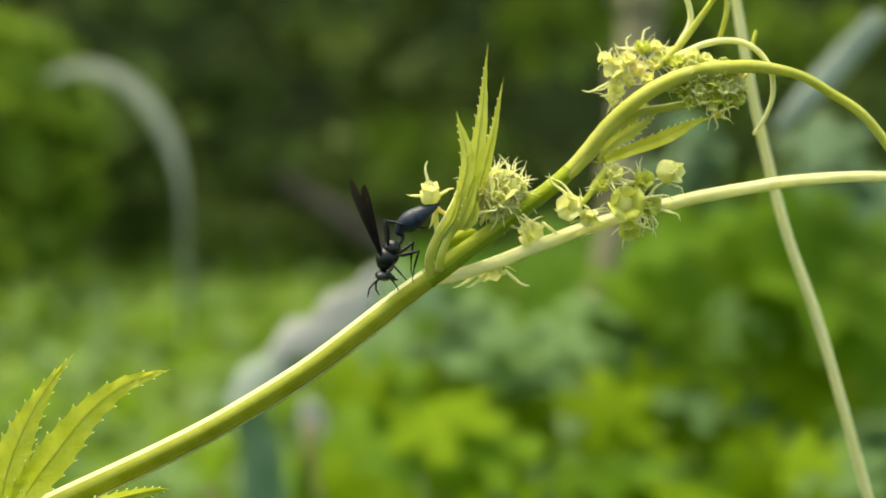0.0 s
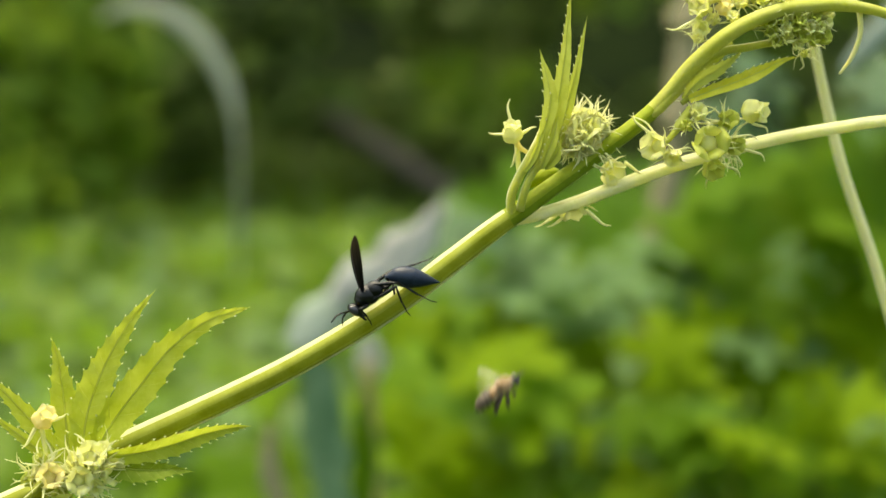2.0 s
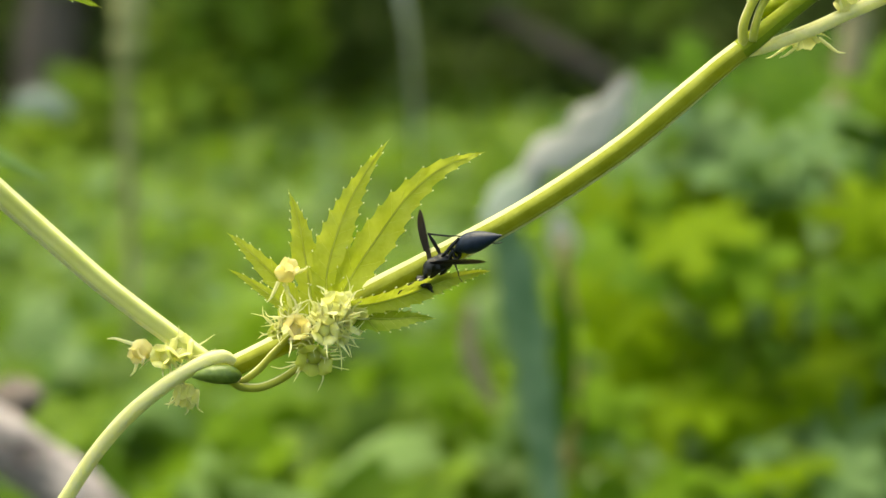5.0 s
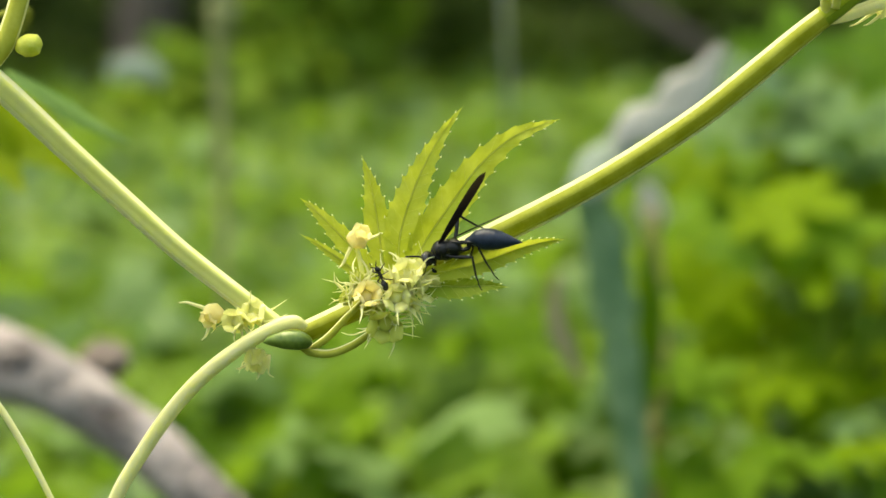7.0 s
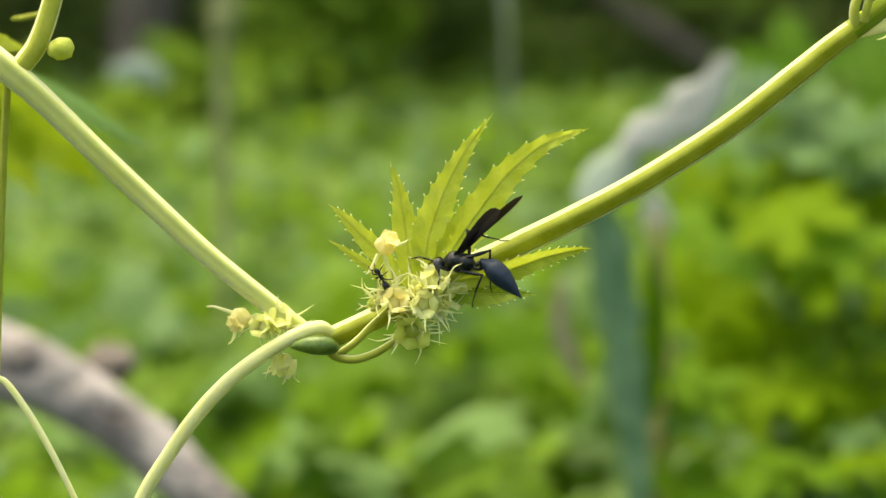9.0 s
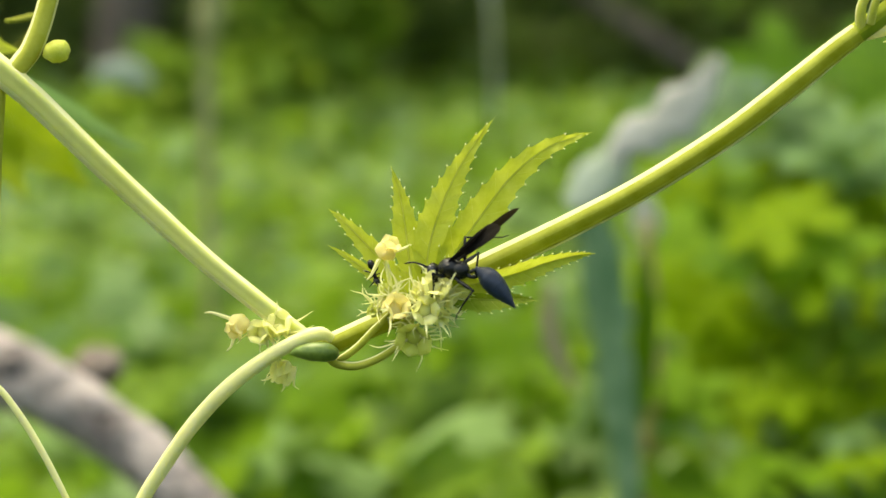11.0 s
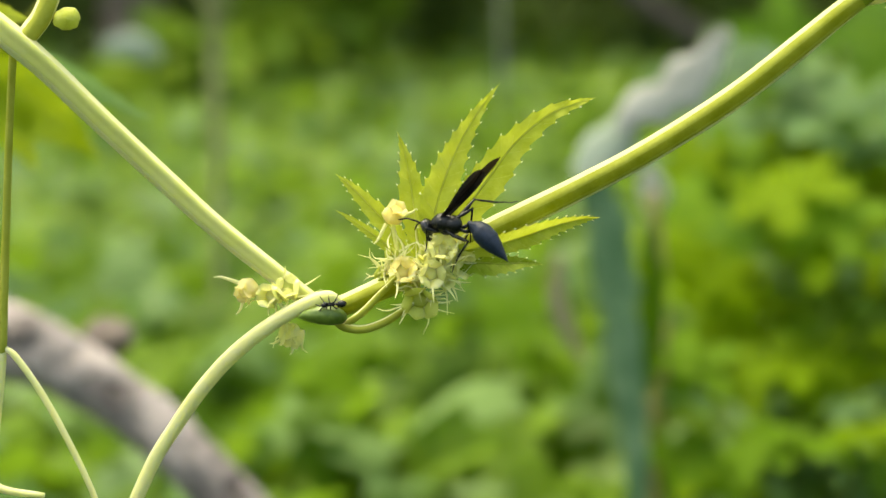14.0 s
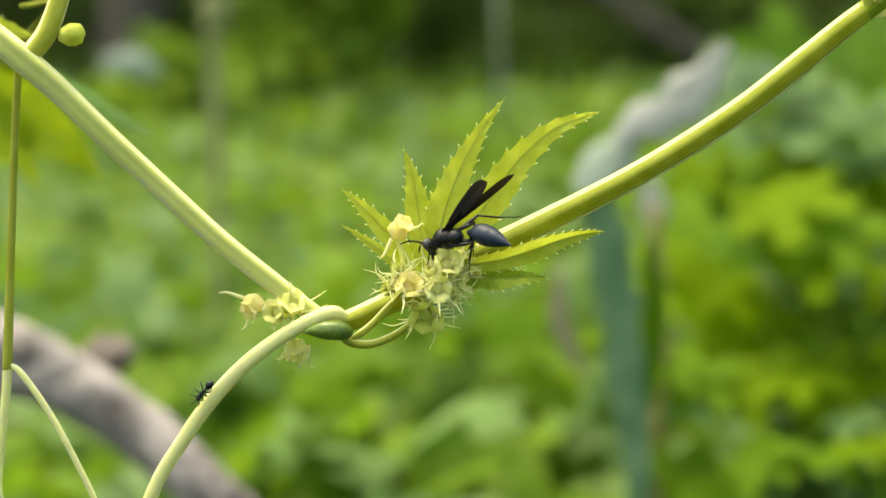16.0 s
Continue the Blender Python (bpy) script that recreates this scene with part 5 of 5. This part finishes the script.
def bee_body():
    bm = blob(bmesh.new(), mm((0.6, 0, 0.4)), mm((2.4, 2.0, 2.1)), None, 20, 14)
    for v in bm.verts:
        v.co += 0.00016 * noise.noise_vector(v.co * 2600)
    part("thorax", bm, BEE_FUR, bee, "furry amber thorax")
    head = part("head", blob(bmesh.new(), mm((3.6, 0, 0.0)), mm((1.1, 1.6, 1.5)), None, 16, 10), BEE_PALE, bee, "greyish furry head")
    for s in (-1, 1):
        part("eye", blob(bmesh.new(), mm((3.8, s * 1.15, 0.3)), mm((0.8, 0.55, 1.1))), EYE, head)
        limb([(4.5, s * 0.4, 0.5), (5.3, s * 0.7, 0.7), (6.6, s * 1.0, 0.5)], [0.14, 0.13, 0.1], BEE_DARK, "antenna", bee)
    bm = bmesh.new()
    xs = np.linspace(0, 7.2, 49).tolist()
    sweep(bm, [mm((-1.2 - x, 0, 0.1 - 0.035 * x * x)) for x in xs], [0.001 * (0.5 + 1.5 * math.sin(math.pi * min(1, (x + 0.6) / 7.9)) ** 0.7 - 0.3 * max(0, x - 6.4)) for x in xs], 16)
    for f in bm.faces:
        x = -f.calc_center_median().x * 1000 - 1.2
        f.material_index = 2 if x < 2.2 else (1 if (x % 1.5) < 0.4 else 0)
    part("abdomen", bm, [BEE_DARK, BEE_PALE, BEE_FUR], bee, "dark abdomen with pale bands")
    for s in (-1, 1):
        limb([(1.6, s * 0.9, -1.3), (2.0, s * 1.4, -2.4), (1.3, s * 1.5, -3.2)], [0.35, 0.3, 0.2], BEE_DARK, "leg", bee)
        limb([(0.4, s * 0.9, -1.5), (-0.2, s * 1.6, -2.8), (-1.2, s * 1.7, -4.8)], [0.4, 0.35, 0.2], BEE_DARK, "leg", bee)
        limb([(-0.6, s * 0.9, -1.4), (-2.2, s * 1.5, -2.0), (-4.0, s * 1.6, -3.6), (-4.6, s * 1.6, -4.6)], [0.4, 0.5, 0.4, 0.2], BEE_DARK, "leg", bee)
        for back, long, tilt in ((0.6, 8.6, 28), (-0.8, 6.0, 12)):
            w = part("wing", wing_mesh(long, 2.8), FILM, bee, "clear veined wing")
            w.matrix_local = Matrix.Translation(mm((back, s * 1.1, 1.6))) @ pose(0, 0, 0, 0, -tilt, s * (110 if back > 0 else 130))



bee_body()
for ob in bee.children:
    ob.matrix_basis = Matrix.Scale(0.86, 4) @ ob.matrix_basis

ant = thing("ant", ORIGIN, "small dark ant crawling on the vine", "ant")


def ant_body():
    part("head", blob(bmesh.new(), mm((1.5, 0, 0.1)), mm((0.5, 0.45, 0.42)), None, 10, 7), BLACK, ant)
    part("thorax", blob(bmesh.new(), mm((0.45, 0, 0.05)), mm((0.75, 0.32, 0.34)), None, 10, 7), BLACK, ant)
    bm = blob(bmesh.new(), mm((-1.25, 0, 0.15)), mm((0.85, 0.58, 0.58)), None, 12, 8)
    part("gaster", blob(bm, mm((-0.4, 0, 0.05)), mm((0.25, 0.2, 0.3)), None, 8, 5), BLACK, ant)
    for s in (-1, 1):
        limb([(1.8, s * 0.2, 0.25), (2.2, s * 0.5, 0.7), (2.8, s * 0.7, 0.4)], [0.08, 0.08, 0.06], BLACK, "antenna", ant)
        for x, d in ((0.9, 0.8), (0.5, 0.1), (0.2, -0.8)):
            limb([(x, s * 0.2, 0), (x + d * 0.6, s * 0.8, 0.35), (x + d * 1.3, s * 1.3, -0.6)], [0.11, 0.1, 0.06], BLACK, "leg", ant)


ant_body()
for ob in ant.children:
    ob.matrix_basis = Matrix.Scale(1.25, 4) @ ob.matrix_basis


# ---- movement ----
WASP = [
    (0, (68.2, -2.0, 48.3), 74.3, (0.0, 37.1, 0.0), (148.3, -38.3, -26.2), (30.0, -30.0, 0.0)),
    (0.2, (66.7, -2.0, 45.8), 63.4, (0.0, 23.4, 0.0), (131.4, -22.7, 0.0), (30.0, -25.2, 0.0)),
    (0.5, (64.0, -2.0, 41.4), 60.0, (-22.5, 41.3, -32.1), (137.5, -28.2, -12.8), (30.0, -19.7, 0.0)),
    (1, (59.2, -2.5, 37.1), 49.2, (-13.9, 35.6, -23.1), (147.9, -43.0, -23.4), (10.3, -38.4, 29.9)),
    (1.5, (53.7, -3.5, 32.8), 49.1, (0.0, 48.5, 0.0), (167.5, -39.6, -48.8), (1.2, -37.4, 42.2)),
    (2, (48.6, -3.5, 28.1), 48.2, (0.0, 50.8, 0.0), (179.0, -33.9, -63.0), (-9.3, -30.6, 58.1)),
    (2.5, (43.8, -3.0, 27.2), 42.6, (0.0, 49.9, 0.0), (131.4, -38.1, 0.0), (12.3, -16.1, 49.0)),
    (3, (36.0, -2.5, 22.7), 44.9, (-7.5, 39.1, -11.7), (131.4, -37.7, 0.0), (8.4, -30.6, 37.9)),
    (3.5, (28.8, -2.5, 17.8), 44.8, (0.0, 41.0, 0.0), (131.4, -38.9, 0.0), (22.2, -25.3, 17.8)),
    (4, (21.7, -2.5, 14.3), 42.5, (0.0, 35.9, 0.0), (147.9, -42.0, -23.9), (16.3, -18.1, 38.0)),
    (4.5, (18.8, -5.0, 6.5), 42.6, (-11.7, 28.0, -23.9), (115.0, 20.0, -62.0), (-22.4, -29.5, 69.2)),
    (5, (15.6, -5.0, 3.0), 43.7, (-10.4, 19.4, -28.9), (116.0, 18.0, -60.0), (-19.5, -32.5, 65.4)),
    (7.3, (2.8, -7.0, 0.4), 25.0, (11.1, 26.8, 27.0), (156.1, -29.1, -1.2), (4.0, 3.0, 0.0)),
    (7.5, (3.7, -7.0, 1.2), 27.1, (9.0, 34.4, 21.8), (154.5, -21.6, -0.9), (4.0, 3.0, -4.0)),
    (8, (1.7, -7.0, -0.4), 27.5, (-5.2, 52.5, 6.5), (153.7, -29.6, 4.3), (66.2, -33.6, 14.2)),
    (8.2, (0.7, -7.0, -0.5), 22.2, (-1.9, 51.5, 12.9), (145.8, -30.4, 17.2), (81.5, -28.9, -14.9)),
    (10.5, (-0.3, -7.0, -1.1), 3.5, (-26.6, 40.0, -15.3), (151.3, -36.7, 0.5), (81.1, -34.3, -17.8)),
    (11, (-1.2, -7.0, -1.0), 6.0, (-13.3, 46.4, 3.6), (148.9, -32.0, 3.3), (77.7, -25.3, -19.5)),
    (11.5, (-0.2, -7.0, -1.6), 7.2, (-22.6, 41.0, -11.3), (153.8, -34.1, -2.8), (73.0, -34.3, -5.2)),
    (12, (0.0, -7.0, -1.7), 11.3, (-24.6, 40.9, -15.7), (155.1, -30.6, -5.0), (84.4, -29.7, -22.2)),
    (12.5, (-0.7, -7.0, -1.9), 9.3, (-23.4, 34.7, -17.8), (146.9, -31.0, 8.3), (87.7, -29.8, -26.6)),
    (13, (-0.6, -7.0, -1.6), 6.9, (-16.3, 36.3, -5.9), (146.8, -27.9, 5.7), (75.8, -29.0, -13.1)),
    (13.5, (-1.7, -7.0, -0.5), -0.3, (-12.0, 35.5, 4.1), (151.4, -37.9, -0.9), (69.4, -17.4, -20.7)),
    (14, (-3.7, -7.0, 0.8), 7.4, (-13.9, 46.9, 2.4), (156.7, -36.2, -6.0), (84.7, -33.0, -21.5)),
    (14.5, (-4.7, -7.0, 1.9), 12.9, (-20.5, 59.8, -2.7), (147.8, -32.3, 9.0), (82.0, -31.2, -17.4)),
    (15, (-4.8, -7.0, 1.4), 6.8, (-19.9, 26.9, -19.0), (152.4, -36.7, 0.3), (84.7, -35.9, -19.9)),
    (15.5, (-4.2, -7.0, 1.2), 6.2, (-10.1, 13.9, -20.9), (149.6, -32.5, 2.6), (86.7, -35.7, -22.4)),
    (16, (-4.6, -7.0, 0.9), 19.5, (-12.8, 26.0, -19.2), (143.9, -20.2, 19.9), (77.7, -25.7, -12.4)),
]
BEE = [
    (0, (-4.3, -4.0, -24.3), 60, 0),
    (0.9, (-6.5, -4.0, -15.5), 60, 0),
    (1.1, (-3.6, -8.0, 0.7), 65, 0),
    (1.2, (-3.4, -8.0, 0.6), 70, 0),
    (1.3, (0.8, -8.0, 5.1), 62, 0),
    (1.4, (6.7, -8.0, 16.9), 6, 0),
    (1.5, (34.9, -8.0, 5.2), 14, 0),
    (1.6, (53.9, -6.0, -11.6), 10, 0),
    (1.8, (69.3, 0.0, -19.6), 30, 0),
    (2, (79.2, 20.0, 6.4), 32, 0),
    (2.1, (80.5, 20.0, 28.4), 10, 0),
    (2.2, (139.0, 25.0, 29.7), 8, 0),
    (2.3, (185.5, 40.0, 33.8), 10, 0),
    (2.6, (468.6, 300.0, 53.0), 10, 0),
    (16, (351.7, 300.0, -9.7), 10, 0),
]
ANT = [
    (0, (0.3, 4.0, -3.3), 100),
    (5, (0.3, 4.0, -3.3), 100),
    (7.3, (-11.1, -8.0, -5.0), 120),
    (8, (-13.0, -8.0, -5.9), 150),
    (8.2, (-13.3, -8.0, -7.5), 120),
    (10.3, (-16.9, -1.0, 3.2), 150),
    (10.5, (-16.6, -2.5, 2.7), 200),
    (11, (-17.0, -1.0, -2.3), 290),
    (11.5, (-18.6, -2.0, -8.1), 260),
    (12, (-17.7, -4.0, -12.6), 235),
    (12.5, (-19.9, -4.0, -14.6), 215),
    (13, (-22.9, -4.0, -17.1), 220),
    (13.5, (-23.5, -5.0, -16.4), 190),
    (14, (-26.1, -6.0, -14.8), 185),
    (14.5, (-32.5, -7.0, -15.4), 205),
    (15, (-37.5, -5.0, -16.7), 210),
    (15.5, (-47.6, -5.0, -23.6), 235),
    (16, (-53.2, -4.0, -29.2), 230),
]
SWAY = [
    (0, 0.57),
    (0.2, 0.67),
    (0.4, -2.45),
    (0.6, -6.29),
    (0.8, -10.08),
    (1, -8.49),
    (1.2, -9.48),
    (1.4, -12.22),
    (1.6, -9.91),
    (1.8, -5.51),
    (2, -5.14),
    (2.2, -8.29),
    (2.4, -13.91),
    (2.6, -15.98),
    (2.8, -17.32),
    (3, -15.93),
    (4, -15.93), (16, -15.93),
]


def at_mm(p, rx=0, ry=0, rz=0):
    return pose(p[0] * 0.001, p[1] * 0.001, 0.5 + p[2] * 0.001, rx, ry, rz)


def joint(p, rx=0, ry=0, rz=0):
    return pose(p[0] * 0.001, p[1] * 0.001, p[2] * 0.001, rx, ry, rz)


# where each foot stands, as seen from the thorax, in millimetres: seconds, along, across, up
FEET = {
    ("foreleg", "near"): [(0, 2.0, -0.5, -6.7), (0.5, -1, -0.5, -6), (1, 0.5, -0.8, -5.7), (4, 0.5, -0.8, -5.7), (5, -2.5, -1, -3.5), (7.3, -4.5, -1, -5), (10.3, -4, -1, -5), (16, -4, -1, -5)],
    ("foreleg", "far"): [(0, 4.0, 1.5, -5.4), (0.5, 1, 1.5, -5.6), (1, -1.5, 2, -5.5), (4, -1.5, 2, -5.5), (5, -3, 3, -2), (7.3, -3, 3, -5), (16, -3, 2, -5.6)],
    ("midleg", "near"): [(0, 4.3, -1, -5.4), (0.5, 5.5, -1, -5), (1, 8.6, -1, -4.6), (2, 7.5, -1, -4.2), (3, 9.3, -1, -4.9), (4, 9, -1, -4.6), (5, 4, -2, -3), (7.3, 6, -2, -8), (8.2, 4, -2, -7), (10.3, -0.4, -2, -9.2), (14, 0.5, -2, -8.6), (15, 3.5, -2, -7), (16, 3.5, -2, -7)],
    ("midleg", "far"): [(0, 4.6, 3, -4), (0.5, 4.5, 3, -4), (1, 6, 3, -4.2), (4, 6, 3, -4.2), (5, 5, 4, -0.5), (7.3, 3, 4, -6), (16, 2, 4, -6)],
    ("hindleg", "near"): [(0, 7.5, -1, 5.2), (0.5, 10.5, -1, -0.6), (1, 12.8, -1, -1.6), (3, 12.8, -1, -1.9), (4, 12.6, -1, -1.4), (4.5, 12, -1.5, 2), (5, 12.4, -1.5, 4), (7.3, 8.5, -2, -6.5), (8.2, 7, -2, -5.4), (10.3, 3.5, 3, -5.4), (16, 4.5, 3, -5.4)],
    ("hindleg", "far"): [(0, 7.5, 3, 6.0), (0.5, 9.5, 3, 1), (1, 12, 3, -1), (1.5, 12, 3, 4), (2, 13, 3, 7), (2.5, 12, 3, 3), (3, 12, 3, -1.2), (4, 12, 3, -1), (4.5, 8, 4, 3.4), (5, 6, 4, 5), (7.3, 9, 5, 2), (8.2, 8, 3, 4), (10.3, 10.4, 3, 5.6), (12, 10.4, 3, 5.8), (14, 13.6, 3, 3.6), (15, 14, 3, 2.4), (16, 14, 3, 3.4)],
}


def wasp_pose(t, p, a):
    return at_mm(p, 0, -a, -24 * min(1, max(0, (t - 5) / 2.3)))


def reach(hip, foot, hint, upper, lower):
    """The poses of thigh and shin that set the foot on its place, with the knee out towards the hint."""
    way = foot - hip
    far = min(max(way.length, lower - upper + 0.4), upper + lower - 0.15)
    way.normalize()
    out = (hint - hint.dot(way) * way).normalized()
    lean = math.acos((upper * upper + far * far - lower * lower) / (2 * upper * far))
    first = way * math.cos(lean) + out * math.sin(lean)
    second = (way * far - first * upper).normalized()
    axis = way.cross(out).normalized()
    thigh = Matrix((first, axis, first.cross(axis))).transposed().to_4x4()
    shin = Matrix((second, axis, second.cross(axis))).transposed().to_4x4()
    return Matrix.Translation(hip * 0.001) @ thigh, Matrix.Translation((upper * 0.001, 0, 0)) @ thigh.inverted() @ shin


def motions():
    walk(wasp, [(t, wasp_pose(t, p, a)) for t, p, a, g, u, v in WASP])
    walk(gaster, [(t, joint((4.6, 0, -0.1), *g)) for t, p, a, g, u, v in WASP])
    walk(wings[0], [(t, joint((-0.5, -1.0, 1.6), *u)) for t, p, a, g, u, v in WASP])
    walk(wings[1], [(t, joint((-0.5, 1.0, 1.6), *v)) for t, p, a, g, u, v in WASP])
    for name, thigh, shin, hip, upper, lower in LEGS:
        feet, side = FEET[name, "near" if hip.y < 0 else "far"], -1 if hip.y < 0 else 1
        hint = {"foreleg": (-0.7, 0.6 * side, 0.8), "midleg": (1.0, 0.3 * side, 0.5), "hindleg": (0.1, 0.2 * side, 1.0)}[name]
        bends, knees = [], []
        for t, p, a, g, u, v in WASP:
            turn = wasp_pose(t, p, a).to_3x3().inverted()
            foot = [float(np.interp(t, [f[0] for f in feet], [f[k] for f in feet])) for k in (1, 2, 3)]
            bend, knee = reach(hip, turn @ Vector(foot), turn @ Vector(hint), upper, lower)
            bends.append((t, bend))
            knees.append((t, knee))
        walk(thigh, bends)
        walk(shin, knees)
    walk(hanger, [(t, at_mm((x, 0, 0))) for t, x in SWAY])
    walk(bee, [(t, at_mm(p, 0, -a, turn)) for t, p, a, turn in BEE])
    walk(ant, [(t, at_mm(p, 55, -a, 0)) for t, p, a in ANT])


motions()
